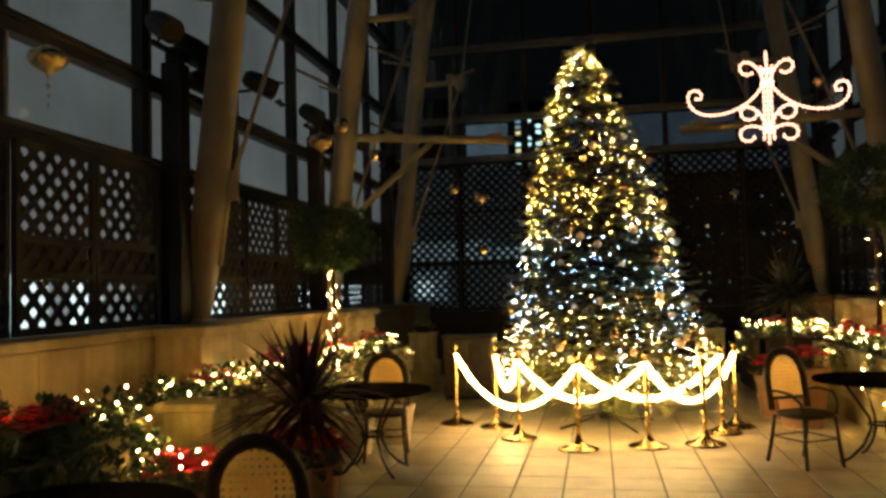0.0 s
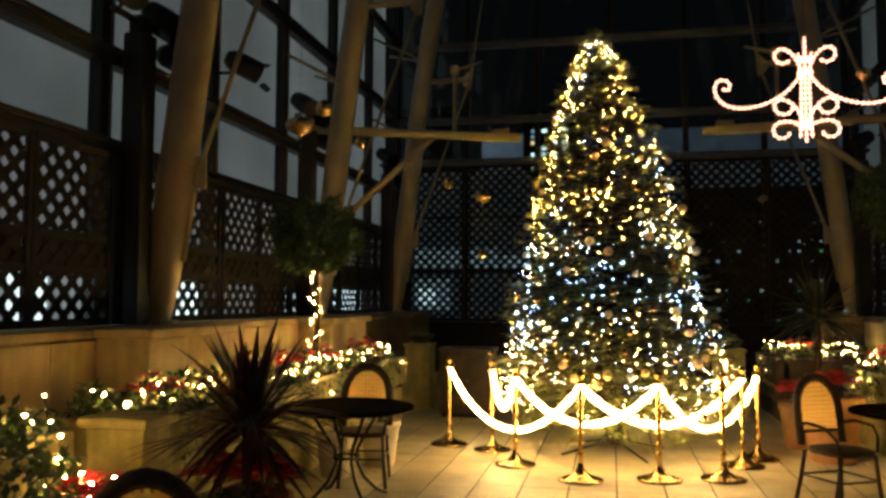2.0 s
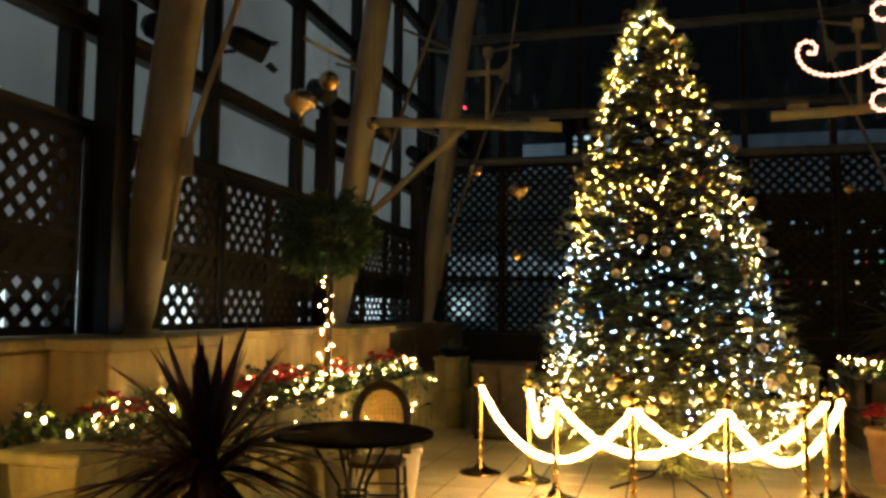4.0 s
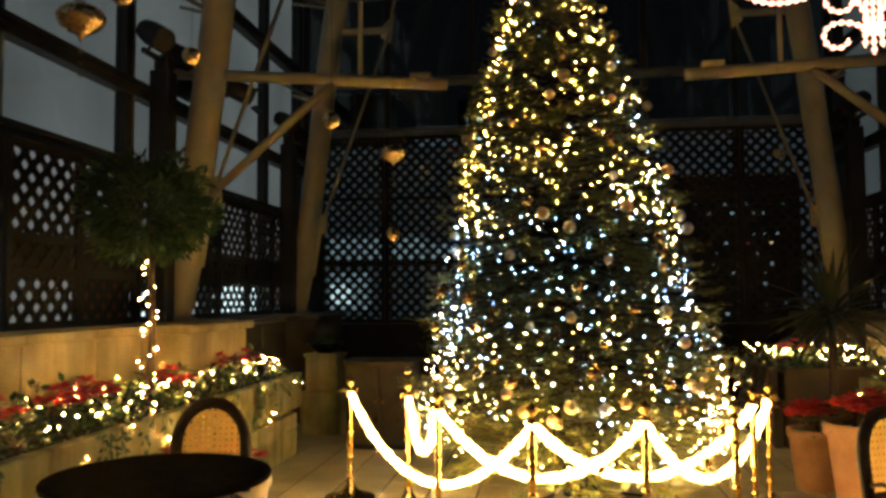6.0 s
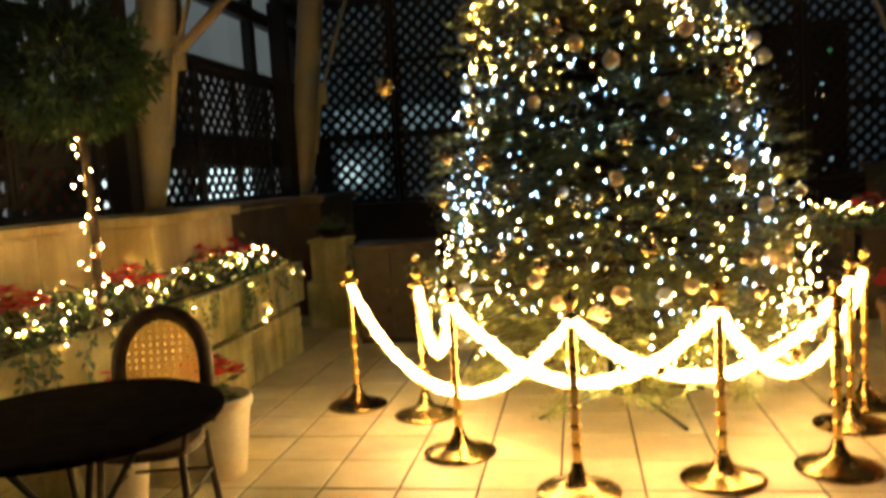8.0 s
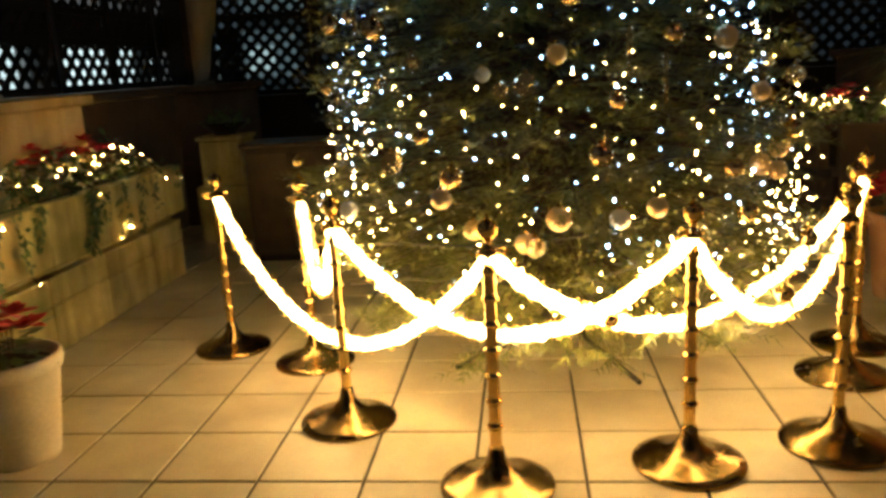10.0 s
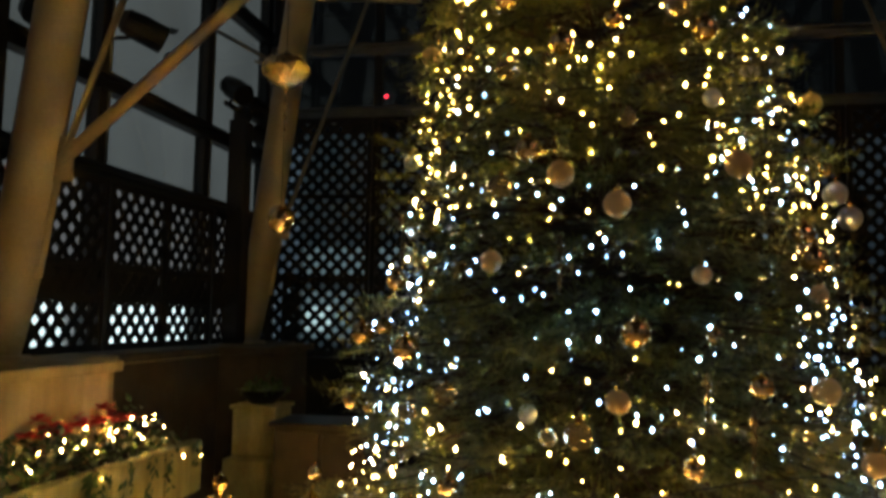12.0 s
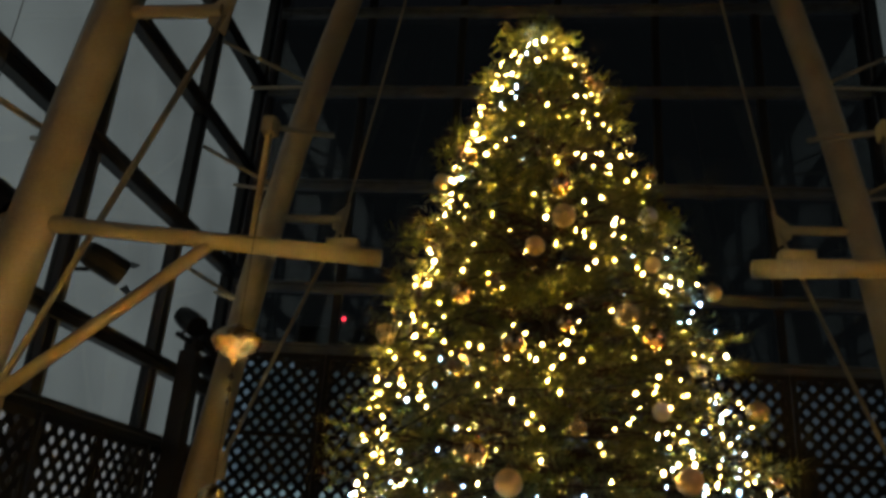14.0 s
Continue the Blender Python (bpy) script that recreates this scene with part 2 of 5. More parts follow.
M_WARM = glow("warm_led", (1.0, 0.65, 0.21), 84, 0.85)
M_GOLDLED = glow("yellow_led", (1.0, 0.6, 0.12), 74, 0.85)
M_COOL = glow("cool_led", (0.28, 0.55, 1.0), 34, 0.85)
M_TINSEL = glow("lit_garland", (1.0, 0.69, 0.27), 17, 0.35)
M_FRINGE = glow("lit_tinsel", (1.0, 0.56, 0.1), 2.2, 0.6)
M_ROPE = glow("rope_light", (1.0, 0.46, 0.29), 1.8, 0.3)
M_PLED = glow("planter_led", (1.0, 0.58, 0.155), 165, 0.6)
M_CABLE = surface("dark_cable", (0.01, 0.012, 0.008), (0.02, 0.022, 0.015), 0.6, 0, 20, 100, 0)


# ---- floor: 0.4 m tiles with open joints ----
TS = 0.4
g = Geo()
g.box(-3.62, 4.34, FRONT, BACK, -0.2, -0.006)
floor = tagged(part("floor", g, M_JOINT), "cream square stone paving tiles with dark joints", "floor", kind="structure")
rest, tile_places = Geo(), []
ix = range(math.floor(-3.2 / TS), math.ceil(3.9 / TS))
for j in range(math.floor(FRONT / TS), math.floor(BACK / TS)):
    for i in ix:
        x, y = i * TS, j * TS
        if -2.9 < y < 2.9 and -2.45 < x < 3.2:
            tile_places.append((x, y))
        else:
            rest.box(x + 0.0065, x + TS - 0.0065, y + 0.0065, y + TS - 0.0065, -0.012, rnd.uniform(-0.001, 0.0012))
tagged(part("paving_tiles", rest, M_TILE, floor), kind="stuff")

# ---- shell ----
g = Geo()
g.box(-9.0, 9.7, FRONT - 0.4, FRONT, -0.2, ROOF + 0.3)
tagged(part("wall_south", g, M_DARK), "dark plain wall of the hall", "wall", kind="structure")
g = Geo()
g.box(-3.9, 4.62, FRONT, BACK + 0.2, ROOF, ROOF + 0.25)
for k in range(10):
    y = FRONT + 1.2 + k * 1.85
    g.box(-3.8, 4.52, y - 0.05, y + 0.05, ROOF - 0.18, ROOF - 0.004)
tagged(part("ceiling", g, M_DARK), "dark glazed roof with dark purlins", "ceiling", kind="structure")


def mx(side, x):
    """x on the first side, or mirrored to the other one."""
    return x if side < 0 else 2 * CX - x


def box_m(geo, side, x0, x1, *rest_of, c=0.0):
    geo.box(mx(side, x0), mx(side, x1), *rest_of, c=c)


COLS = (-1.75, 1.95, 5.65)
MULL = [-0.35 + 1.8 * k for k in range(-4, 4)] + [6.55]
TRANS = (2.8, 3.55, 5.05, 6.45, 7.7)


LATH_MESHES = {}


def lath_meshes(w, h, pitch=0.17, lath=0.058, th=0.009):
    """Diagonal laths in two layers, cut to a panel w wide and h high."""
    if (w, h) in LATH_MESHES:
        return LATH_MESHES[w, h]
    made = []
    for layer, sgn in ((0, 1), (1, -1)):
        for k in range(-1, int((w + h) / pitch) + 2):
            b = (-h if sgn > 0 else 0.0) + k * pitch
            ends = []
            for off in (-lath * 0.707, lath * 0.707):
                if sgn > 0:
                    za, zb = max(0.0, -b - off), min(h, w - b - off)
                else:
                    za, zb = max(0.0, b + off - w), min(h, b + off)
                if zb - za < 0.01:
                    break
                ends += [(b + off + za * sgn, za), (b + off + zb * sgn, zb)]
            if len(ends) < 4:
                continue
            g = Geo()
            g.add([(u, d, z) for d in (layer * th, layer * th + th) for u, z in ends],
                  [(0, 1, 3, 2), (4, 6, 7, 5), (0, 4, 5, 1), (2, 3, 7, 6), (0, 2, 6, 4), (1, 5, 7, 3)])
            made.append(g.mesh("lath", M_LATT))
    LATH_MESHES[w, h] = made
    return made


def lattice_panel(u0, u1, zs, at, turn, group, board=None):
    """A timber trellis panel with its frame and rails; at(u) gives the place of its lower corner."""
    w = round(u1 - u0, 3)
    t = thing("trellis_panel", "dark brown timber trellis panel with diagonal laths", "trellis", group)
    t.matrix_basis = Matrix.Translation(at) @ Matrix.Rotation(turn, 4, "Z")
    h = zs[-1] - zs[0]
    for a, b in ((0, 0.05), (w - 0.05, w)):
        g = Geo()
        g.box(a, b, -0.014, 0.03, 0, h, c=0.004)
        part("stile", g, M_LATT, t)
    for k, z in enumerate(zs):
        e = 0.0 if k == 0 else (-0.06 if z == zs[-1] else -0.03)
        g = Geo()
        g.box(0.05, w - 0.05, -0.012, 0.028, z - zs[0] + e, z - zs[0] + e + 0.06, c=0.004)
        part("rail", g, M_LATT, t)
    if board:
        g = Geo()
        g.box(0.05, w - 0.05, 0.029, 0.04, board[0] - zs[0], board[1] - zs[0])
        part("board", g, M_LATT, t)
    for me in lath_meshes(round(w - 0.1, 3), round(h - 0.12, 3)):
        ob = new("lath", me)
        ob.parent = t
        ob.location = (0.05, 0, 0.06)


def column_line(y, side):
    """The leaning curved column, as x over z, on one side."""
    zs = [1.38, 2.0, 2.63, 3.3, 3.9, 4.6, 5.4, 6.3, 7.3, 8.36, 9.4]
    xs = [-3.30, -3.235, -3.165, -3.085, -3.01, -2.935, -2.83, -2.7, -2.52, -2.29, -2.05]
    return [(mx(side, x), y, z) for x, z in zip(xs, zs)]


def side_wall(side, tag):
    wall = tagged(new("wall_" + tag), "glazed side wall with dark mullions over a stone ledge", "wall", kind="structure")
    # stone ledge wall with cap
    g = Geo()
    box_m(g, side, -3.95, -3.2, FRONT, BACK, -0.2, 1.31)
    part("ledge_wall", g, M_STONE, wall, "cream stone ledge wall")
    y = FRONT
    while y < BACK - 0.1:
        y1 = min(y + 0.88, BACK)
        g = Geo()
        box_m(g, side, -3.199, -3.175, y + 0.004, y1 - 0.004, 0.0, 1.3, c=0.004)
        # past y 2.4 the light's fall-off is painted by the darker stone
        part("stone_slab", g, M_STONE if y < 2.4 or side > 0 else M_DIMMED, wall)
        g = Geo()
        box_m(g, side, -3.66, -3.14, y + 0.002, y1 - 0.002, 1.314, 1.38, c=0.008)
        part("cap_stone", g, M_STONE if y < 2.4 else M_DIMMED, wall)
        y = y1
    # pilasters under the columns
    for cy in COLS:
        g = Geo()
        box_m(g, side, -3.17, -2.76, cy - 1.0, cy + 0.3, 0.0, 1.312, c=0.01)
        box_m(g, side, -3.2, -2.7, cy - 1.06, cy + 0.36, 1.316, 1.385, c=0.01)
        part("pilaster", g, M_STONE if cy < 3 else M_DIMMED, wall, "stone pilaster with a cap")
    # mullions and transoms
    for y in MULL:
        g = Geo()
        box_m(g, side, WL - 0.1, WL + 0.02, y - 0.055, y + 0.055, 1.38, ROOF, c=0.006)
        part("mullion", g, M_FRAME, wall)
        g = Geo()
        box_m(g, side, WL - 0.03, WL + 0.015, y + 0.075, y + 0.1, 2.8, ROOF)
        part("mullion_trim", g, M_TRIM, wall, "thin dull aluminium strip")
    for z in TRANS:
        g = Geo()
        box_m(g, side, WL - 0.08, WL + 0.05, FRONT, BACK, z - 0.07, z + 0.02, c=0.006)
        box_m(g, side, WL - 0.05, WL + 0.09, FRONT, BACK, z + 0.024, z + 0.07, c=0.006)
        part("transom", g, M_FRAME, wall)
    for y0, y1 in zip(MULL, MULL[1:]):
        for z0, z1 in zip(TRANS, TRANS[1:] + (ROOF,)):
            g = Geo()
            box_m(g, side, WL - 0.06, WL - 0.05, y0 + 0.055, y1 - 0.055, z0 + 0.07, z1 - 0.07)
            ob = part("pane", g, M_GLASS, wall)
            ob.visible_shadow = False
    # trellis along the ledge
    for y0, y1 in zip(MULL, MULL[1:]):
        for a, b in ((y0 + 0.02, (y0 + y1) / 2), ((y0 + y1) / 2, y1 - 0.02)):
            at = (-3.48, a + 0.004, 1.385) if side < 0 else (mx(1, -3.48), b - 0.004, 1.385)
            lattice_panel(a + 0.004, b - 0.004, (1.385, 1.8, 2.05, 2.74), at, math.pi / 2 * (1 if side < 0 else -1), "trellis along the ledge", board=(1.8, 2.05))
    return wall


def back_wall():
    wall = tagged(new("wall_north"), "dark glazed end wall with steel rails", "wall", kind="structure")
    g = Geo()
    g.box(-3.9, 4.62, BACK, BACK + 0.25, -0.2, 1.2)
    part("plinth", g, M_LATT, wall, "dark timber plinth")
    xs = [-3.55 + k * 1.304 for k in range(7)]
    for x in xs:
        g = Geo()
        g.box(x - 0.05, x + 0.05, BACK + 0.1, BACK + 0.2, 1.2, ROOF, c=0.006)
        part("mullion", g, M_FRAME, wall)
    for z in (4.12, 4.9, 6.3, 7.7, 9.0):
        g = Geo()
        g.box(-3.55, 4.27, BACK + 0.02, BACK + 0.12, z - 0.05, z + 0.03, c=0.008)
        g.box(-3.55, 4.27, BACK + 0.0, BACK + 0.08, z + 0.04, z + 0.075, c=0.008)
        part("rail", g, M_ALU, wall, "dull grey metal rail")
    for x0, x1 in zip(xs, xs[1:]):
        for z0, z1 in ((1.2, 4.1), (4.2, 4.84), (4.98, 6.24), (6.38, 7.64), (7.78, 8.94)):
            g = Geo()
            g.box(x0 + 0.05, x1 - 0.05, BACK + 0.14, BACK + 0.15, z0, z1)
            part("pane", g, M_GLASS, wall).visible_shadow = False
    for x0, x1 in zip(xs, xs[1:]):
        lattice_panel(x0 + 0.01, x1 - 0.01, (1.21, 2.12, 3.1, 4.05), (x0 + 0.01, BACK - 0.06, 1.21), 0.0, "trellis on the end wall")


def steel_frame(y, side, beam, fall=0.0):
    """A leaning tubular column with its tie rod, arm and, in the middle bay, a braced beam."""
    t = thing("steel_column", "cream painted leaning tubular steel column with a tie rod", "column", "steel columns")
    line = column_line(y, side)
    g = Geo()
    # smooth the line
    fine = []
    for a, b in zip(line, line[1:]):
        for k in range(4):
            fine.append(Vector(a).lerp(Vector(b), k / 4))
    fine.append(Vector(line[-1]))
    g.tube(fine, [0.155 if p.z > 2.2 else 0.085 + 0.07 * max(0.0, (p.z - 1.38) / 0.82) ** 0.7 for p in fine], 20)
    part("column_tube", g, M_STEEL, t, smooth=True)
    g = Geo()
    g.lathe([(0.0, 0.03), (0.15, 0.03), (0.16, 0.0), (0.0, 0.0)], (mx(side, -3.30), y, 1.386), 20)
    part("foot_plate", g, M_STEEL, t)
    X = lambda x: mx(side, x)
    g = Geo()
    g.tube([(X(-3.09), y, 1.9), (X(-2.98), y, 2.63), (X(-2.0), y, 5.36)], 0.022, 8)
    g.tube([(X(-2.0), y, 5.36), (X(-1.56), y, 8.34), (X(-1.5), y, 9.35)], 0.016, 8)
    part("tie_rod", g, M_STEEL, t, smooth=True)
    g = Geo()
    g.tube([(X(-2.8), y, 5.4), (X(-2.03), y, 5.4)], 0.05, 12)
    for d in (-0.012, 0.012):
        g.add([(X(-2.12), y + d, 5.3), (X(-1.98), y + d, 5.2), (X(-1.93), y + d, 5.62), (X(-2.1), y + d, 5.46)], [(0, 1, 2, 3)])
    part("arm", g, M_STEEL, t)
    g = Geo()
    g.box(X(-3.06), X(-2.9), y - 0.015, y + 0.015, 2.5, 2.78, c=0.004)
    part("gusset", g, M_STEEL, t)
    # stay struts to the glazing
    g = Geo()
    for z, x in ((4.35, -2.95), (5.75, -2.78), (7.15, -2.55)):
        g.tube([(X(x), y, z), (X(-3.58), y - 0.5, z + 0.3)], 0.022, 6)
        g.tube([(X(x), y, z), (X(-3.58), y + 0.5, z + 0.3)], 0.022, 6)
    part("glazing_strut", g, M_STEEL, t)
    if beam:
        b = Geo()
        b.tube([(X(-3.55), y, 3.6 + fall), (X(-0.715), y, 3.585)], 0.055, 14)
        part("beam", b, M_STEEL, t, smooth=True)
        b = Geo()
        b.tube([(X(-2.98), y, 2.63), (X(-1.8), y, 3.57 + 0.35 * fall)], 0.042, 12)
        part("brace", b, M_STEEL, t, smooth=True)
        b = Geo()
        b.tube([(X(-1.54), y, 3.6 + 0.3 * fall), (X(-1.54), y, 4.42)], 0.024, 8)
        b.box(X(-1.59), X(-1.49), y - 0.05, y + 0.05, 4.42, 4.54, c=0.01)
        b.tube([(X(-1.54), y, 4.48), (X(-1.3), y + 0.6, 4.75)], 0.02, 6)
        part("hanger", b, M_STEEL, t)
        b = Geo()
        b.box(X(-1.06), X(-0.86), y - 0.04, y + 0.04, 3.64, 3.7, c=0.006)
        part("junction_box", b, M_STEEL, t)


def lamp_post(y, side):
    """A dark square post on the ledge that carries the spotlights."""
    t = thing("lamp_post", "dark square steel post with spotlights at its top", "post", "lamp posts")
    X = lambda x: mx(side, x)
    g = Geo()
    g.box(X(-3.49), X(-3.3), y - 0.32, y - 0.13, 1.386, 3.75, c=0.008)
    part("post", g, M_FRAME, t)
    g = Geo()
    g.tube([(X(-3.4), y - 0.6, 3.85), (X(-3.4), y + 0.35, 3.85)], 0.03, 8)
    g.box(X(-3.46), X(-3.33), y - 0.3, y - 0.15, 3.75, 3.9, c=0.01)
    part("cross_bar", g, M_FRAME, t)
    for k, (dy, dz, aim) in enumerate(((-0.52, 0.16, (0.55, -0.3, -0.35)), (0.02, 0.1, (0.7, 0.1, -0.5)), (0.3, -0.16, (0.8, 0.25, -0.3)))):
        s = 1 if side < 0 else -1
        d = Vector((aim[0] * s, aim[1], aim[2])).normalized()
        o = Vector((X(-3.34), y + dy, 3.85 + dz))
        g = Geo()
        g.tube([o - d * 0.2, o - d * 0.15, o - d * 0.03, o + d * 0.17, o + d * 0.18, o + d * 0.08], [0.06, 0.1, 0.115, 0.115, 0.1, 0.085], 16)
        sp = part("spotlight", g, M_IRON, t, "black unlit spotlight can")
        g = Geo()
        g.tube([(X(-3.4), y + dy, 3.85), tuple(o)], 0.015, 6)
        part("bracket", g, M_IRON, sp)


def wall_spot(y, side):
    """A single spotlight on an arm from a mullion."""
    X = lambda x: mx(side, x)
    t = thing("wall_spotlight", "black unlit spotlight on an arm from a mullion", "spotlight", "wall spotlights")
    o = Vector((X(-3.3), y + 0.06, 3.98))
    s = 1 if side < 0 else -1
    d = Vector((0.62 * s, 0.55, -0.3)).normalized()
    g = Geo()
    g.tube([o - d * 0.2, o - d * 0.15, o - d * 0.03, o + d * 0.17, o + d * 0.18, o + d * 0.08], [0.06, 0.1, 0.115, 0.115, 0.1, 0.085], 16)
    part("can", g, M_IRON, t)
    g = Geo()
    g.tube([(X(-3.578), y, 3.9), (X(-3.4), y, 3.9), tuple(o)], 0.018, 6)
    part("arm", g, M_IRON, t)
    for k in (-1, 1):
        g = Geo()
        q = o + d * 0.19 + Vector((0, 0, 0.1 * k))
        g.add([q + Vector((0.06, -0.06, 0)), q + Vector((-0.06, 0.06, 0)), q + d * 0.09 + Vector((-0.05, 0.05, 0.03 * k)), q + d * 0.09 + Vector((0.05, -0.05, 0.03 * k))], [(0, 1, 2, 3)])
        part("barn_door", g, M_IRON, t)


wl = side_wall(-1, "west")
wr = side_wall(1, "east")
back_wall()
for cy in COLS:
    for side in (-1, 1):
        steel_frame(cy, side, cy == 1.95, 0.21 if side < 0 else 0.1)
        lamp_post(cy, side)
for my in (MULL[4], MULL[6]):
    for side in (-1, 1):
        wall_spot(my, side)

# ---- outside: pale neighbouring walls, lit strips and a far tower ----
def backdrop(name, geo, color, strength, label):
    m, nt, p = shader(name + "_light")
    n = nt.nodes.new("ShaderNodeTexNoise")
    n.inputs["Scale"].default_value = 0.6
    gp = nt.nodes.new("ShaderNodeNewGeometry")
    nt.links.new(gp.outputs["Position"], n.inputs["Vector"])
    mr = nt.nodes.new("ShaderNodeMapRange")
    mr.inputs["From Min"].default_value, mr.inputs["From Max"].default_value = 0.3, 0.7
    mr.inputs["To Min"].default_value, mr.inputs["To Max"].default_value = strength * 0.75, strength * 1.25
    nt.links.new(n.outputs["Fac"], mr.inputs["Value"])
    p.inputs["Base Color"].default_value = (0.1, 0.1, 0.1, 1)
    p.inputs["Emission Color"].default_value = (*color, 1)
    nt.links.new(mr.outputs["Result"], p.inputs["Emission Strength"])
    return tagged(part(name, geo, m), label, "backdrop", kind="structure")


# no street lamp stands outside: these walls emit their dim light themselves
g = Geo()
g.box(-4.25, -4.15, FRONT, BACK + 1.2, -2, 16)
backdrop("backdrop_west", g, (0.9, 0.96, 1.0), 0.058, "pale neighbouring wall with dim street light painted in as glow")
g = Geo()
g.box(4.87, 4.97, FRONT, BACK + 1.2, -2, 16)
backdrop("backdrop_east", g, (0.85, 0.95, 1.0), 0.03, "pale neighbouring wall with dim street light painted in as glow")
g = Geo()
for y0, y1 in ((-4.2, -3.0), (-2.7, -2.3), (-1.7, -1.45), (-1.2, 0.1), (2.2, 2.5), (2.7, 3.4), (3.9, 5.9)):
    g.box(-3.95, -3.93, y0, y1, 1.4, 1.83)
backdrop("lit_strip_west", g, (0.72, 0.95, 1.0), 0.75, "low lit shop glazing beyond the trellis")


def far_tower(x, y, z0, z1, cols, rows_n, step, rise, size, lit, seed, tints=(0, 0, 0, 1, 2)):
    """A dark building far off in the night with lit windows."""
    r = random.Random(seed)
    t = thing("office_tower", "dark distant office tower with lit windows at night", "building", "city beyond the end wall")
    g = Geo()
    w = cols * step
    g.box(x - 0.5, x + w + 0.5, y + 0.05, y + 8, z0 - 30, z1 + 1, c=0.05)
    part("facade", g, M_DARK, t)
    for i in range(cols):
        for j in range(rows_n):
            if r.random() < lit:
                g = Geo()
                cx, cz = x + i * step, z0 + j * rise
                g.box(cx, cx + size[0], y - 0.02, y + 0.04, cz, cz + size[1])
                part("window", g, M_CITY[r.choice(tints)], t)


M_CITY = [glow("cold_window", (0.55, 0.85, 1.0), 0.95), glow("dim_window", (0.5, 0.75, 1.0), 0.22), glow("warm_window", (1.0, 0.75, 0.4), 0.6), glow("red_sign", (1.0, 0.14, 0.1), 0.22), glow("green_sign", (0.15, 0.9, 0.4), 0.14)]
far_tower(-4.3, 40, 5.2, 12, 4, 19, 0.62, 0.36, (0.3, 0.2), 0.82, 3)
far_tower(-13, 34, -4, 2.4, 14, 10, 0.7, 0.6, (0.4, 0.3), 0.22, 4)
far_tower(5.0, 36, 0.6, 6.6, 20, 12, 0.36, 0.5, (0.17, 0.12), 0.24, 6, (1, 1, 1, 1, 1, 2, 3, 4))
far_tower(-20, 50, -4, 3.5, 14, 10, 0.9, 0.8, (0.4, 0.3), 0.3, 8)
# night haze painted as flat emissive sheets behind the towers, dimmer to the east
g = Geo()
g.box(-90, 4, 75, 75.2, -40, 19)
backdrop("backdrop_city", g, (0.5, 0.7, 0.95), 0.055, "glowing sheet painted as the dim blue haze of the night city")
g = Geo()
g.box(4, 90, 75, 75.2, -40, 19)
backdrop("backdrop_city_east", g, (0.5, 0.7, 0.95), 0.022, "glowing sheet painted as the dim blue haze of the night city")
far_tower(-14.4, 45, -4, 13.8, 5, 6, 0.9, 1.1, (0.4, 0.3), 0.06, 12)
g = Geo()
g.tube([(-12.2, 45.5, 14.6), (-12.2, 45.5, 15.35)], 0.04, 6)
mast = tagged(part("beacon_mast", g, M_DARK), "thin mast with a red warning light on a far roof", "mast")
g = Geo()
g.lathe([(0.001, -0.12), (0.1, -0.06), (0.12, 0.0), (0.08, 0.08), (0.001, 0.12)], (-12.2, 45.5, 15.45), 10)
part("beacon", g, glow("red_beacon", (1.0, 0.03, 0.06), 3), mast, "red warning light")

g = Geo()
for x0, x1, z0, z1 in ((-3.4, -2.7, 1.4, 2.0), (-3.4, -1.75, 2.22, 2.6), (-1.7, 0.3, 2.22, 2.45)):
    g.box(x0, x1, BACK + 0.9, BACK + 0.92, z0, z1)
backdrop("lit_glazing_north", g, (0.6, 0.85, 1.0), 0.12, "dimly lit glazing of a room beyond the end wall")
far_lamps = thing("far_lamps", "bright white lamps and a red one on a far mast", "lamp", "city beyond the end wall")
for fx, fz, hue in ((-7.15, 5.1, (0.85, 0.95, 1.0)), (-6.55, 5.4, (0.85, 0.95, 1.0)), (-6.85, 4.75, (1.0, 0.15, 0.1))):
    g = Geo()
    g.bead((fx, 20.0, fz), 0.11 if hue[1] > 0.5 else 0.07)
    part("lamp_head", g, glow("lamp_head_light", hue, 3.5), far_lamps)
g = Geo()
g.tube([(-6.86, 20.12, -30.0), (-6.86, 20.12, 5.3)], 0.06, 8)
g.tube([(-7.2, 20.12, 5.05), (-6.5, 20.12, 5.35)], 0.04, 6)
part("mast", g, M_DARK, far_lamps)
g = Geo()
g.box(-3.34, -3.0, BACK + 0.86, BACK + 0.88, 1.5, 1.8)
backdrop("lit_pane_north", g, (0.7, 0.92, 1.0), 0.5, "brightly lit pane of a room beyond the end wall")
# added glowing sheet that tints the trellis holes blue, not a real window
g = Geo()
g.box(-3.5, 0.2, BACK + 1.0, BACK + 1.02, 1.25, 4.1)
backdrop("dim_glow_north", g, (0.5, 0.78, 1.0), 0.017, "added sheet of very dim blue glow beyond the end wall")
g = Geo()
g.box(-3.575, -3.56, 0.75, 1.35, 1.42, 1.78)
tagged(part("red_panel", g, surface("dull_red_board", (0.1, 0.012, 0.01), (0.17, 0.03, 0.02), 0.7)), "dull red board behind the trellis on the ledge", "panel")


# ---- the tree ----
TX, TY = 0.29, 0.98
PROF = [(0.32, 0.92), (0.5, 1.16), (0.8, 1.19), (1.04, 1.14), (1.7, 0.95), (2.4, 0.8), (3.06, 0.645), (3.73, 0.43), (4.2, 0.25), (4.48, 0.03)]


def tree_radius(z):
    for (z0, r0), (z1, r1) in zip(PROF, PROF[1:]):
        if z <= z1:
            return r0 + (r1 - r0) * max(0, (z - z0)) / (z1 - z0)
    return 0.03


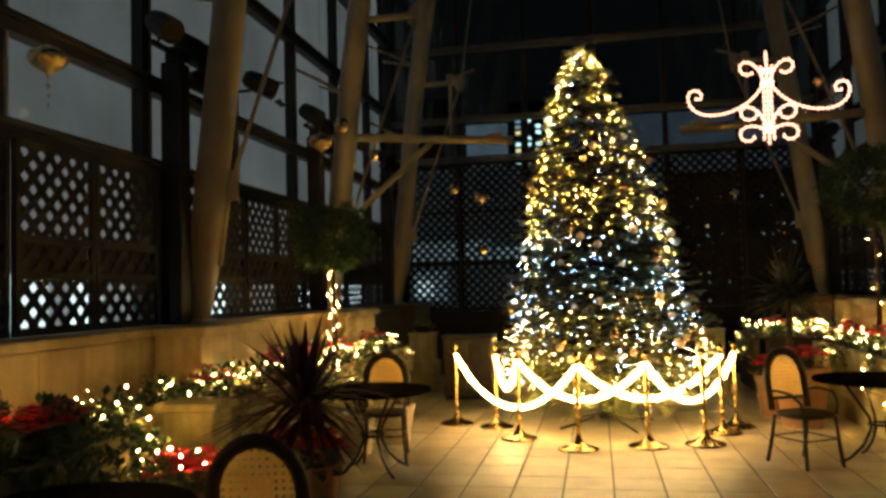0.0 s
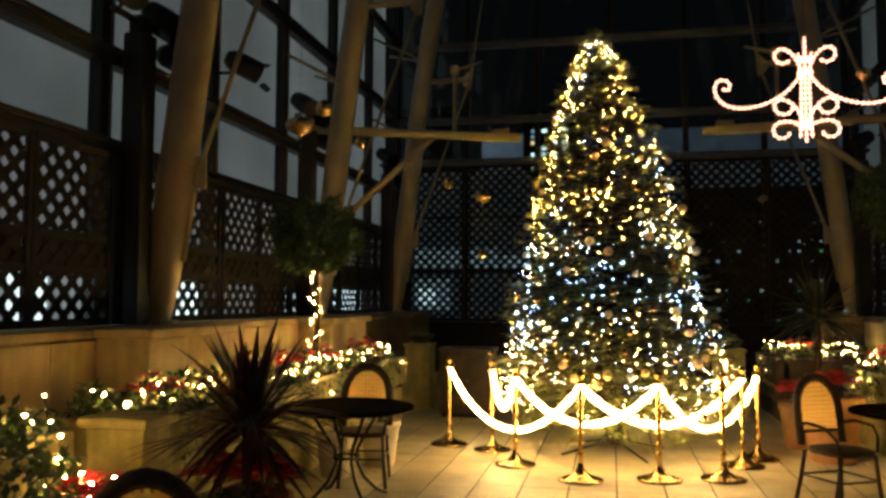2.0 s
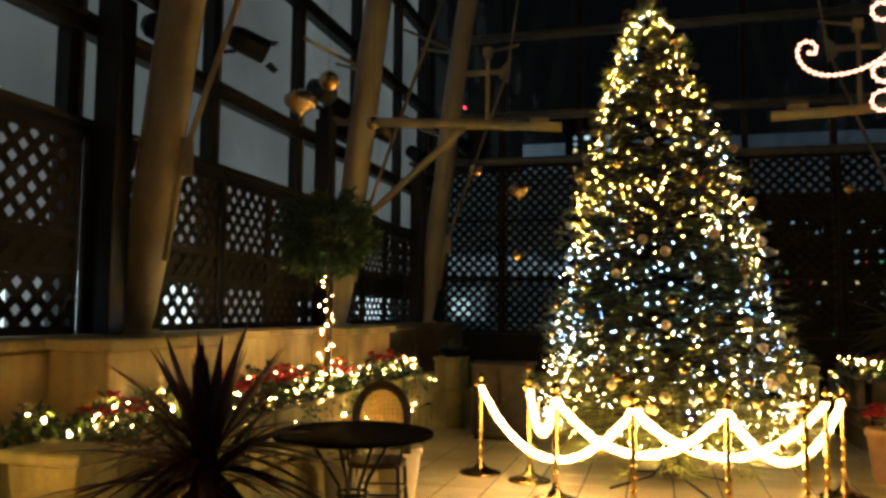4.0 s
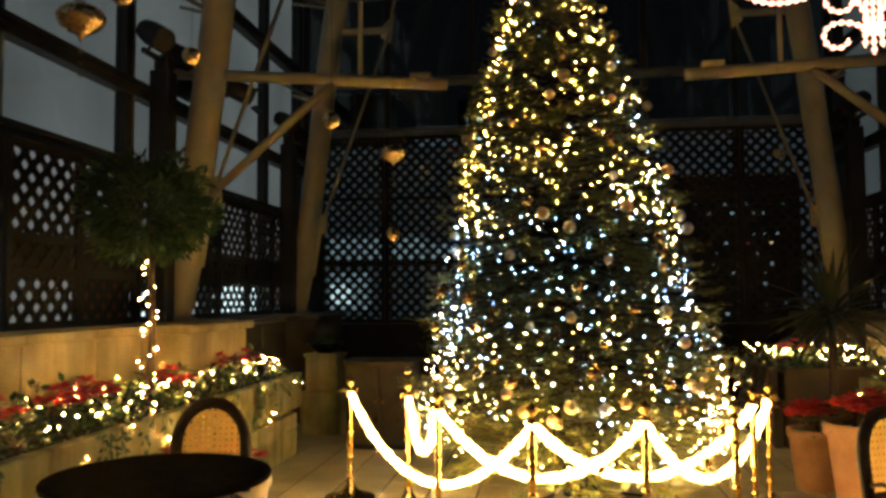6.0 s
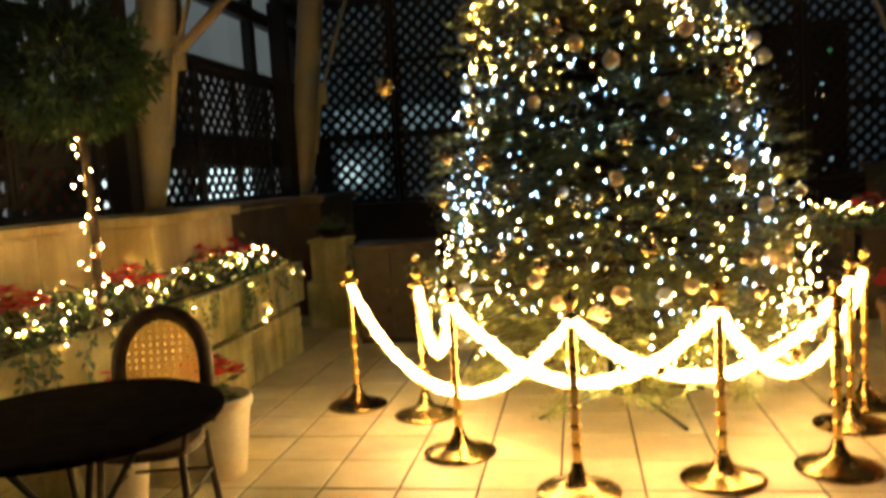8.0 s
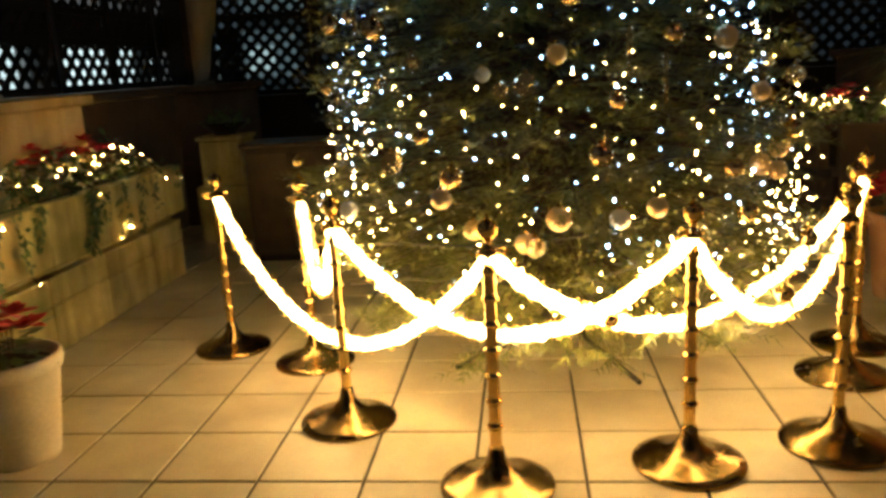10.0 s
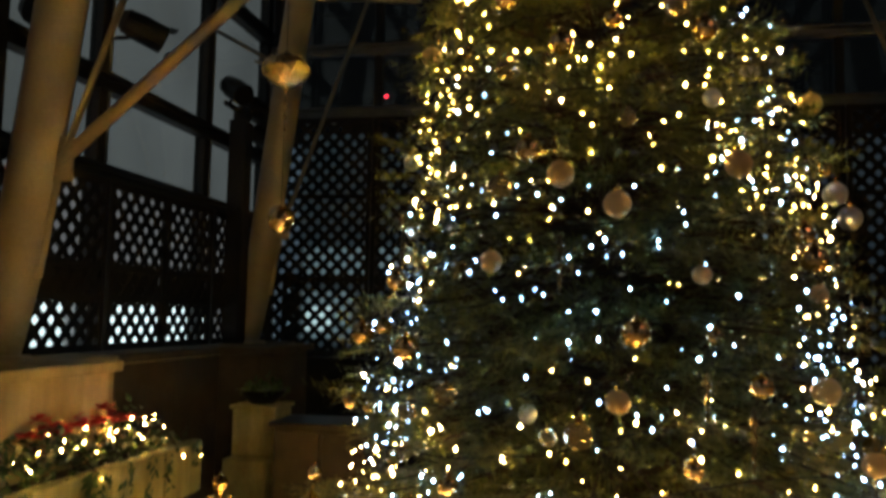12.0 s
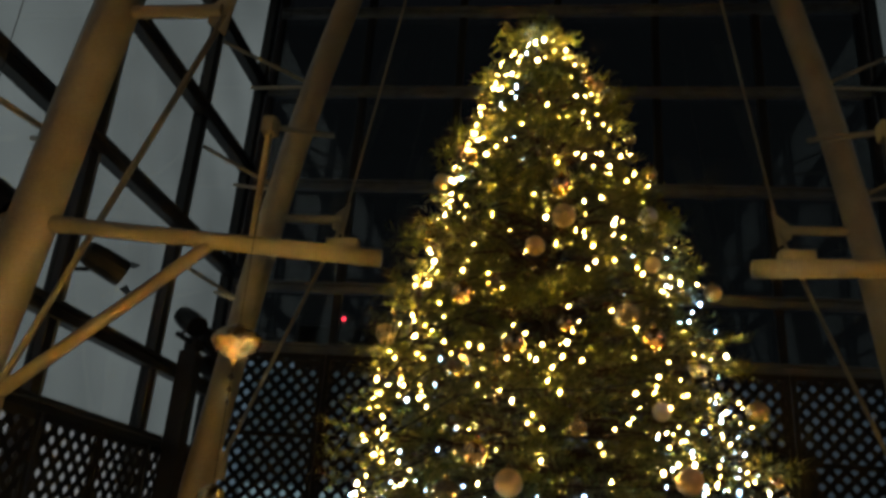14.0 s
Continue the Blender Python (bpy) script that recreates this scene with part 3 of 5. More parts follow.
def axis(z):
    """The tree's middle at a height: it leans a little."""
    return TX + 0.1 - 0.03 * z - 0.025 * max(0.0, z - 2.2)


def ruffle(a, z):
    return 1 + 0.10 * noise.noise(Vector((math.cos(a) * 2.2, math.sin(a) * 2.2, z * 2.6)))


def fir_tree():
    tree = thing("christmas_tree", "tall lit fir tree dressed with baubles and light strings", "christmas tree", at=(0, 0, 0))
    g = Geo()
    g.tube([(axis(q), TY, q) for q in (0.1, 1.5, 3.2, 4.4)], [0.07, 0.055, 0.035, 0.01], 12)
    part("trunk", g, M_BARK, tree)
    limbs = Geo()
    crown = Geo()
    r2 = random.Random(11)

    def spray(base, d, length, needles):
        """A twig with two-sided needles."""
        d = d.normalized()
        side = d.cross(Vector((0, 0, 1)))
        if side.length < 0.01:
            side = Vector((1, 0, 0))
        side.normalize()
        up = side.cross(d).normalized()
        tip = base + d * length
        crown.add([base - side * 0.004, base + side * 0.004, tip], [(0, 1, 2)])
        for k in range(needles):
            f = (k + r2.random()) / needles
            o = base + d * (length * f)
            s = 1 if k % 2 else -1
            ang = r2.uniform(-0.9, 0.9)
            nd = d * 0.75 + (side * math.cos(ang) * s + up * math.sin(ang)) * 0.8
            nd = nd.normalized() * r2.uniform(0.045, 0.08) * (1.15 - 0.5 * f)
            w = nd.cross(up).normalized() * 0.0042
            crown.add([o - w, o + w, o + nd], [(0, 1, 2)])
    z = 0.34
    while z < 4.46:
        R = tree_radius(z)
        count = max(4, int(R * 20))
        for k in range(count):
            a = 2 * math.pi * (k + r2.random()) / count
            rr = R * ruffle(a, z) * r2.uniform(0.8, 1.1)
            out = Vector((math.cos(a), math.sin(a), 0))
            rise = 0.35 * (z / 4.5) - 0.12
            start = Vector((axis(z), TY, z - rise * rr * 0.6 + 0.05))
            end = Vector((axis(z), TY, z)) + out * rr + Vector((0, 0, r2.uniform(-0.16, 0.12)))
            mid = start.lerp(end, 0.55) + Vector((0, 0, 0.04))
            limbs.tube([start, mid, end], [0.012, 0.008, 0.003], 5, caps=False)
            tang = Vector((-out.y, out.x, 0))
            n = max(5, int(rr * 13))
            for q in range(n):
                f = 0.35 + 0.65 * (q + r2.random()) / n
                o = start.lerp(mid, f / 0.55) if f < 0.55 else mid.lerp(end, (f - 0.55) / 0.45)
                for s in (-1, 1):
                    d = out * r2.uniform(0.5, 1.0) + tang * s * r2.uniform(0.25, 1.0) + Vector((0, 0, r2.uniform(-0.35, 0.3)))
                    spray(o, d, r2.uniform(0.1, 0.19), 10)
            for s in (-0.7, 0.0, 0.7):
                spray(end - out * 0.07, out + tang * s + Vector((0, 0, r2.uniform(-0.25, 0.3))), r2.uniform(0.13, 0.2), 14)
        z += 0.078 if z > 1.2 else 0.085
    for k in range(14):
        a = k * 2.4
        spray(Vector((axis(4.36), TY, 4.36)), Vector((math.cos(a) * 0.5, math.sin(a) * 0.5, 1)), 0.2, 16)
    tagged(part("branchwork", limbs, M_BARK, tree), kind="stuff")
    tagged(part("needles", crown, M_NEEDLE, tree), "dark green fir needles", kind="stuff")
    # stand with crossed legs
    st, SX = Geo(), axis(0.2)
    for k in range(4):
        a = math.pi / 4 + k * math.pi / 2 - 0.25
        c, s = math.cos(a), math.sin(a)
        st.tube([(SX, TY, 0.3), (SX + 0.2 * c, TY + 0.2 * s, 0.1), (SX + 0.62 * c, TY + 0.62 * s, 0.014)], 0.013, 6)
    st.lathe([(0.085, 0.08), (0.1, 0.1), (0.1, 0.38), (0.085, 0.4)], (SX, TY, 0), 16)
    part("tree_stand", st, M_IRON, tree, "black iron stand with splayed legs")
    # light strings
    warm, gold, cool = Geo(), Geo(), Geo()
    r3 = random.Random(5)
    for k in range(2900):
        z = 0.5 + 3.92 * r3.random() ** 1.55
        a = r3.uniform(0, 2 * math.pi)
        thick = noise.noise(Vector((math.cos(a) * 3.1, math.sin(a) * 3.1, z * 3.3 + 9)))
        if thick < r3.uniform(-0.85, 0.28) or (z > 2.7 and r3.random() < 0.42):
            continue
        R = tree_radius(z) * ruffle(a, z) * r3.uniform(0.87, 1.03)
        p = (axis(z) + R * math.cos(a), TY + R * math.sin(a), z)
        band = noise.noise(Vector((math.cos(a) * 1.6, math.sin(a) * 1.6, z * 1.5)))
        blue = 0.55 * math.exp(-((z - 1.55) / 0.75) ** 2) + 0.08 + 0.55 * band
        c = r3.random()
        size = r3.choice((0.003, 0.0038, 0.0046, 0.0054, 0.0075))
        if c < blue:
            cool.bead(p, size)
        elif c < blue + (1 - blue) * (0.75 if z > 2.2 else 0.35):
            gold.bead(p, size)
        else:
            warm.bead(p, size)
    tagged(part("warm_light_run", warm, M_WARM, tree), "small warm white lights", kind="stuff")
    tagged(part("yellow_light_run", gold, M_GOLDLED, tree), "small yellow lights", kind="stuff")
    tagged(part("cool_light_run", cool, M_COOL, tree), "small cool white lights", kind="stuff")
    wire = Geo()
    for turn in range(5):
        pts = []
        for k in range(90):
            f = k / 89
            z = 0.55 + 3.75 * f
            a = turn * 1.257 + f * 2 * math.pi * 4.5
            R = tree_radius(z) * ruffle(a, z) * 0.95
            pts.append((axis(z) + R * math.cos(a), TY + R * math.sin(a), z + 0.03 * math.sin(k * 1.7)))
        wire.tube(pts, 0.003, 4, caps=False)
    part("light_cable", wire, M_CABLE, tree)
    return tree


fir_tree()

# ---- stanchions and lit garlands ----
def stanchion():
    t = thing("stanchion", "polished brass crowd barrier post with a domed round base", "barrier post", "barrier posts round the tree")
    g = Geo()
    g.lathe([(0.0, 0.0), (0.2, 0.0), (0.203, 0.008), (0.2, 0.016), (0.17, 0.026), (0.11, 0.042), (0.06, 0.07), (0.034, 0.11), (0.026, 0.15), (0.024, 0.152), (0.0, 0.152)], n=40)
    part("base", g, M_BASE, t, "domed brass foot", smooth=True)
    prof = [(0.0, 0.153), (0.021, 0.153)]
    z = 0.16
    while z < 0.8:
        prof += [(0.021, z), (0.0205, z + 0.06), (0.0205, z + 0.062), (0.0275, z + 0.066), (0.0275, z + 0.078), (0.021, z + 0.082)]
        z += 0.092
    prof += [(0.02, 0.84), (0.0, 0.84)]
    g = Geo()
    g.lathe(prof, n=20)
    part("pole", g, M_BRASS, t, smooth=True)
    g = Geo()
    g.lathe([(0.0, 0.841), (0.034, 0.841), (0.036, 0.85), (0.026, 0.862), (0.014, 0.872), (0.012, 0.89), (0.018, 0.893), (0.031, 0.906), (0.037, 0.925), (0.033, 0.945), (0.018, 0.958), (0.006, 0.965), (0.005, 0.978), (0.0, 0.981)], n=20)
    part("finial", g, M_BRASS, t, smooth=True)
    g = Geo()
    for k in range(4):
        a = k * math.pi / 2 + 0.6
        g.tube([(0.018 * math.cos(a) + 0.022 * math.cos(a) * (1 - math.cos(q)), 0.018 * math.sin(a) + 0.022 * math.sin(a) * (1 - math.cos(q)), 0.852 + 0.014 * math.sin(q)) for q in (0, 1, 2, 3, 4, 5, 6)], 0.003, 5)
    part("rope_ring", g, M_BRASS, t)
    return t


POSTS = {1: (-1.404, 1.033), 2: (-0.886, 0.803), 3: (-0.56, 0.102), 4: (0.087, -0.435), 5: (0.774, -0.267), 6: (1.339, -0.121), 7: (1.606, 0.539), 8: (1.808, 0.935)}
HOOK = {8: 0.82}
first = stanchion()
first.location = (*POSTS[1], 0)
for k in range(2, 9):
    copy_thing(first, pose(*POSTS[k], 0, 0, 0, k * 37))


def garland(a, b, low, seed):
    """A thick lit tinsel garland that sags between two posts."""
    r = random.Random(seed)
    t = thing("light_garland", "thick glowing warm white tinsel garland between brass posts", "garland", "garlands round the tree")
    A, B = Vector((*POSTS[a], HOOK.get(a, 0.84))), Vector((*POSTS[b], HOOK.get(b, 0.84)))
    n = 70
    pts, rad = [], []
    sag = (A.z + B.z) / 2 - low
    for k in range(n + 1):
        f = k / n
        p = A.lerp(B, f)
        s = 1 - (2 * f - 1) ** 2
        p.z -= sag * s ** 0.95
        p += Vector((r.uniform(-1, 1), r.uniform(-1, 1), r.uniform(-1, 1))) * 0.005
        pts.append(p)
        rad.append(0.025 + r.uniform(-0.005, 0.006))
    g = Geo()
    g.tube(pts, rad, 9)
    part("garland_core", g, M_TINSEL, t, smooth=True)
    g = Geo()
    for k in range(1300):
        f = r.random() * n
        i = min(int(f), n - 1)
        p = pts[i].lerp(pts[i + 1], f - i)
        d = Vector((r.gauss(0, 1), r.gauss(0, 1), r.gauss(0, 1))).normalized()
        w = d.cross(Vector((r.random(), r.random(), r.random()))).normalized() * 0.0035
        e = p + d * r.uniform(0.03, 0.052)
        g.add([p - w, p + w, e + w * 0.4, e - w * 0.4], [(0, 1, 2, 3)])
    tagged(part("tinsel", g, M_FRINGE, t), kind="stuff")


for k, (a, b, low) in enumerate(((1, 4, 0.31), (4, 7, 0.44), (2, 3, 0.5), (3, 5, 0.44), (5, 8, 0.38))):
    garland(a, b, low, 40 + k)


# ---- baubles on the tree ----
def bauble_material(name, color, rough, metal, glassy=0.0, cells=26, relief=0.25):
    m, nt, p = shader(name)
    p.inputs["Base Color"].default_value = (*color, 1)
    p.inputs["Roughness"].default_value = rough
    p.inputs["Metallic"].default_value = metal
    p.inputs["Transmission Weight"].default_value = glassy
    v = nt.nodes.new("ShaderNodeTexVoronoi")
    v.inputs["Scale"].default_value = cells
    co = nt.nodes.new("ShaderNodeTexCoord")
    nt.links.new(co.outputs["Object"], v.inputs["Vector"])
    bp = nt.nodes.new("ShaderNodeBump")
    bp.inputs["Strength"].default_value = relief
    bp.inputs["Distance"].default_value = 0.004
    nt.links.new(v.outputs["Distance"], bp.inputs["Height"])
    nt.links.new(bp.outputs["Normal"], p.inputs["Normal"])
    return m


M_BAUBLE = [bauble_material("gold_bauble", (0.85, 0.6, 0.29), 0.13, 0.9), bauble_material("frosted_bauble", (0.66, 0.46, 0.24), 0.36, 0.6),
            bauble_material("clear_bauble", (0.9, 0.75, 0.5), 0.05, 0.0, 0.75), bauble_material("silver_bauble", (0.66, 0.66, 0.72), 0.38, 0.6)]
M_FILIGREE = bauble_material("pale_gold_filigree", (0.74, 0.52, 0.26), 0.2, 0.9, 0.0, 55, 1.0)
BAUBLE_LABELS = ("shiny gold glass bauble on a fir branch", "matt champagne bauble on a fir branch", "clear faceted glass bauble on a fir branch", "frosted silver bauble on a fir branch")


def bauble(kind, r):
    g = Geo()
    n = 12
    g.lathe([(max(0.0005, r * math.sin(math.pi * k / n)), -r * math.cos(math.pi * k / n)) for k in range(n + 1)], n=20)
    t = part("bauble", g, M_BAUBLE[kind], None, smooth=True)
    tagged(t, BAUBLE_LABELS[kind], "ornament", "baubles on the tree")
    c = Geo()
    c.lathe([(0.0, r * 1.22), (r * 0.2, r * 1.2), (r * 0.24, r * 1.0), (r * 0.24, r * 0.96)], n=10)
    c.tube([(r * 0.12 * math.cos(q), 0, r * 1.3 + r * 0.12 * math.sin(q)) for q in (0, 1, 2, 3, 4, 5, 6)], r * 0.03, 4)
    part("cap", c, M_BRASS, t, "brass cap with a ring")
    return t


def on_tree(a, z, out=1.03):
    R = tree_radius(z) * ruffle(a, z) * out
    return (TX + axis(z)) / 2 + R * math.cos(a), TY + R * math.sin(a), z


# the ones nearest the path: angle in degrees round the trunk, height, kind
HIGH = [(-143, 3.21, 0), (-147, 3.48, 1), (-95, 3.03, 1), (-107, 2.88, 2), (-117, 2.86, 0), (-86, 3.18, 1), (-57, 3.02, 1), (-72, 2.76, 2),
        (-100, 2.65, 0), (-141, 2.71, 1), (-112, 2.56, 2), (-17, 3.04, 1), (-65, 2.69, 0), (-87, 2.72, 0), (-67, 2.43, 3), (-85, 2.36, 2),
        (-19, 2.54, 1), (-106, 2.26, 0), (-99, 2.17, 1), (-61, 2.22, 1), (-88, 2.07, 1), (-113, 1.89, 1), (-73, 1.85, 1), (-47, 2.0, 0)]
LOW = [(-50, 1.91, 0), (-21, 2.28, 0), (-20, 2.19, 3), (-18, 2.1, 3), (-133, 1.83, 0), (-51, 1.8, 1), (-111, 2.13, 2), (-17, 1.74, 2), (-149, 1.64, 0),
       (-95, 1.37, 2), (-66, 1.52, 0), (-86, 1.67, 0), (-79, 1.30, 0), (-128, 1.6, 0), (-50, 1.3, 1), (-115, 1.2, 0), (-108, 1.0, 1), (-60, 1.05, 0), (-45, 1.0, 1), (-90, 0.92, 1)]
NEAR = HIGH + LOW
first_of = {}
for k in range(200):
    rb = random.Random(900 + k)
    if k < len(NEAR):
        deg, z, kind = NEAR[k]
        a = radians(deg)
    else:
        kind = rb.choice((0, 0, 0, 1, 1, 2, 2, 3))
        z = 0.5 + 3.7 * rb.random() ** 1.3
        a = rb.uniform(0, 2 * math.pi)
        if 1.7 < z < 3.3 and math.sin(a) < -0.25:
            continue
    size = rb.choice((0.03, 0.037, 0.044)) if z > 0.9 else rb.choice((0.032, 0.038))
    p = on_tree(a, z, rb.uniform(1.05, 1.11) if k < len(NEAR) else rb.uniform(0.97, 1.06))
    if (kind, size) not in first_of:
        first_of[kind, size] = bauble(kind, size)
        first_of[kind, size].location = p
    else:
        copy_thing(first_of[kind, size], pose(*p, 0, 0, rb.uniform(0, 360)))


def drop_ornament(name, label, at, r, top, material, group=""):
    """A lantern-shaped ornament with a bead drop, on a thread."""
    t = thing(name, label, "ornament", group, at=at)
    g = Geo()
    g.lathe([(0.002, -1.0 * r), (0.08 * r, -0.85 * r), (0.16 * r, -0.68 * r), (0.5 * r, -0.56 * r), (0.82 * r, -0.32 * r), (0.98 * r, -0.06 * r), (1.0 * r, 0.08 * r), (0.88 * r, 0.32 * r), (0.58 * r, 0.52 * r), (0.26 * r, 0.62 * r), (0.14 * r, 0.74 * r), (0.001, 0.76 * r)], n=20)
    part("ornament_body", g, material, t, smooth=True)
    for k in range(3):
        g = Geo()
        g.bead((0, 0, -1.4 * r - k * 0.5 * r), r * (0.16 - 0.03 * k))
        part("bead_drop", g, M_BAUBLE[2], t, "small glass bead")
    g = Geo()
    g.tube([(0, 0, -2.4 * r), (0, 0, -1.1 * r)], 0.0012, 4)
    g.tube([(0, 0, 0.7 * r), (0, 0, top - at[2])], 0.0014, 4)
    part("thread", g, M_CABLE, t)


for k in range(12):
    rb = random.Random(300 + k)
    p = on_tree(rb.uniform(-2.9, -0.2), rb.uniform(0.7, 3.0), 1.02)
    t = thing("icicle_ornament", "slim twisted glass icicle on a fir branch", "ornament", "icicles on the tree", at=p)
    g = Geo()
    g.lathe([(0.001, -0.14), (0.006, -0.1), (0.009, -0.06), (0.006, -0.05), (0.012, -0.02), (0.007, 0.0), (0.013, 0.03), (0.006, 0.06), (0.001, 0.075)], n=10)
    part("glass_spike", g, M_BAUBLE[2], t, smooth=True)

# ornaments on threads from the roof frame
drop_ornament("hanging_ornament", "large gold lantern-shaped ornament hanging on a thread", (-0.943, 0.5, 2.68), 0.1, 9.398, M_FILIGREE, "hanging ornaments")
drop_ornament("hanging_ornament", "large gold lantern-shaped ornament hanging on a thread", (-2.11, -1.68, 3.01), 0.12, 9.398, M_FILIGREE, "hanging ornaments")
drop_ornament("hanging_ornament", "wide gold filigree ornament hanging on a thread", (-2.94, -4.3, 3.11), 0.12, 9.398, M_FILIGREE, "hanging ornaments")
drop_ornament("hanging_ornament", "slim gold drop ornament hanging on a thread", (1.82, 0.48, 2.6), 0.05, 9.398, M_BAUBLE[2], "hanging ornaments")


def hanging_ball(at, r):
    g = Geo()
    n = 12
    g.lathe([(max(0.0005, r * math.sin(math.pi * k / n)), -r * math.cos(math.pi * k / n)) for k in range(n + 1)], n=20)
    t = part("hanging_ball", g, M_BAUBLE[0], None, smooth=True)
    t.location = at
    tagged(t, "shiny gold glass ball hanging on a long thread", "ornament", "hanging balls")
    g = Geo()
    g.tube([(0, 0, r), (0, 0, 9.398 - at[2])], 0.0014, 4)
    part("thread", g, M_CABLE, t)


for at, r in (((-0.943, 0.5, 2.08), 0.056), ((-1.0, -1.03, 2.6), 0.05), ((-1.94, -1.59, 3.17), 0.07), ((-1.75, -1.2, 2.95), 0.05), ((2.5, -0.4, 3.55), 0.06)):
    hanging_ball(at, r)


# ---- rope-light motif ----
def bez(a, b, c, d, n=18):
    out = []
    for k in range(n + 1):
        t = k / n
        out.append(tuple((1 - t) ** 3 * a[i] + 3 * (1 - t) ** 2 * t * b[i] + 3 * (1 - t) * t * t * c[i] + t ** 3 * d[i] for i in range(3)))
    return out


def rope_motif(at):
    t = thing("rope_light_chandelier", "glowing pinkish white rope light in the shape of a chandelier", "light decoration", at=at)
    strokes = []
    for s in (-1, 1):
        P = lambda x, z: (s * x, 0.0, z)
        strokes.append(bez(P(0.03, 0.16), P(0.1, 0.0), P(0.3, -0.12), P(0.5, -0.11)) + bez(P(0.5, -0.11), P(0.66, -0.1), P(0.72, 0.02), P(0.69, 0.1))[1:]
                       + bez(P(0.69, 0.1), P(0.66, 0.16), P(0.56, 0.13), P(0.58, 0.06), 8)[1:] + bez(P(0.58, 0.06), P(0.6, 0.03), P(0.63, 0.04), P(0.63, 0.07), 5)[1:])
        strokes.append(bez(P(0.03, 0.16), P(0.05, 0.34), P(0.2, 0.42), P(0.23, 0.32)) + bez(P(0.23, 0.32), P(0.24, 0.23), P(0.12, 0.22), P(0.12, 0.28), 8)[1:])
        strokes.append(bez(P(0.02, -0.3), P(0.06, -0.22), P(0.24, -0.2), P(0.25, -0.3)) + bez(P(0.25, -0.3), P(0.25, -0.4), P(0.1, -0.38), P(0.13, -0.31), 8)[1:])
        strokes.append(bez(P(0.02, -0.28), P(0.03, -0.1), P(0.2, 0.02), P(0.24, -0.1)) + bez(P(0.24, -0.1), P(0.24, -0.2), P(0.08, -0.2), P(0.1, -0.1), 8)[1:])
        strokes.append(bez(P(0.05, 0.32), P(0.02, 0.1), P(0.03, -0.1), P(0.045, -0.38), 10))
    strokes.append([(0, 0, 0.45), (0, 0, 0.2), (0, 0, 0.0), (0, 0, -0.2), (0, 0, -0.42)])
    for k, z in enumerate((0.27, 0.16, -0.26)):
        strokes.append([(0.05 * math.cos(q * math.pi / 6), 0.05 * math.sin(q * math.pi / 6), z) for q in range(13)])
    for st in strokes:
        # beads along the stroke read as the rope's single lamps
        g = Geo()
        L = [0.0]
        for a, b in zip(st, st[1:]):
            L.append(L[-1] + (Vector(b) - Vector(a)).length)
        d, i = 0.0, 0
        pts, rad = [], []
        while d < L[-1]:
            while L[i + 1] < d:
                i += 1
            f = (d - L[i]) / max(1e-6, L[i + 1] - L[i])
            pts.append(Vector(st[i]).lerp(Vector(st[i + 1]), f))
            rad.append((0.0145, 0.0135, 0.005, 0.005)[len(pts) % 4])
            d += 0.0105
        if len(pts) > 2:
            g.tube(pts, rad, 6)
            part("rope_light", g, M_ROPE, t)
    fr = Geo()
    fr.tube([(0, 0.02, -0.4), (0, 0.02, 0.45)], 0.006, 6)
    fr.tube([(0, 0.02, 0.45), (0, 0.02, 9.398 - at[2])], 0.002, 4)
    part("carrier", fr, M_IRON, t)


rope_motif((1.91, -0.95, 3.28))


# ---- planters ----
def leaf_cloud(geo, r, x0, x1, y0, y1, z, count, size, height=0.2, droop=0.0):
    """Small pointed leaves in an uneven mound over a strip."""
    for _ in range(count):
        x, y = r.uniform(x0, x1), r.uniform(y0, y1)
        h = height * (0.45 + 0.75 * abs(noise.noise(Vector((x * 3, y * 3, 1.7)))) * 2) * r.random() ** 0.5
        edge = max(0.0, 0.12 - min(x - x0, x1 - x)) / 0.12
        p = Vector((x, y, z + h * (1 - 0.5 * edge) - droop * edge * r.random()))
        d = Vector((r.gauss(0, 1), r.gauss(0, 1), r.gauss(0.4, 0.7))).normalized()
        w = d.cross(Vector((r.random() - 0.5, r.random() - 0.5, 1))).normalized()
        L = size * r.uniform(0.6, 1.3)
        geo.add([p, p + d * L * 0.5 + w * L * 0.24, p + d * L, p + d * L * 0.5 - w * L * 0.24], [(0, 1, 2, 3)])


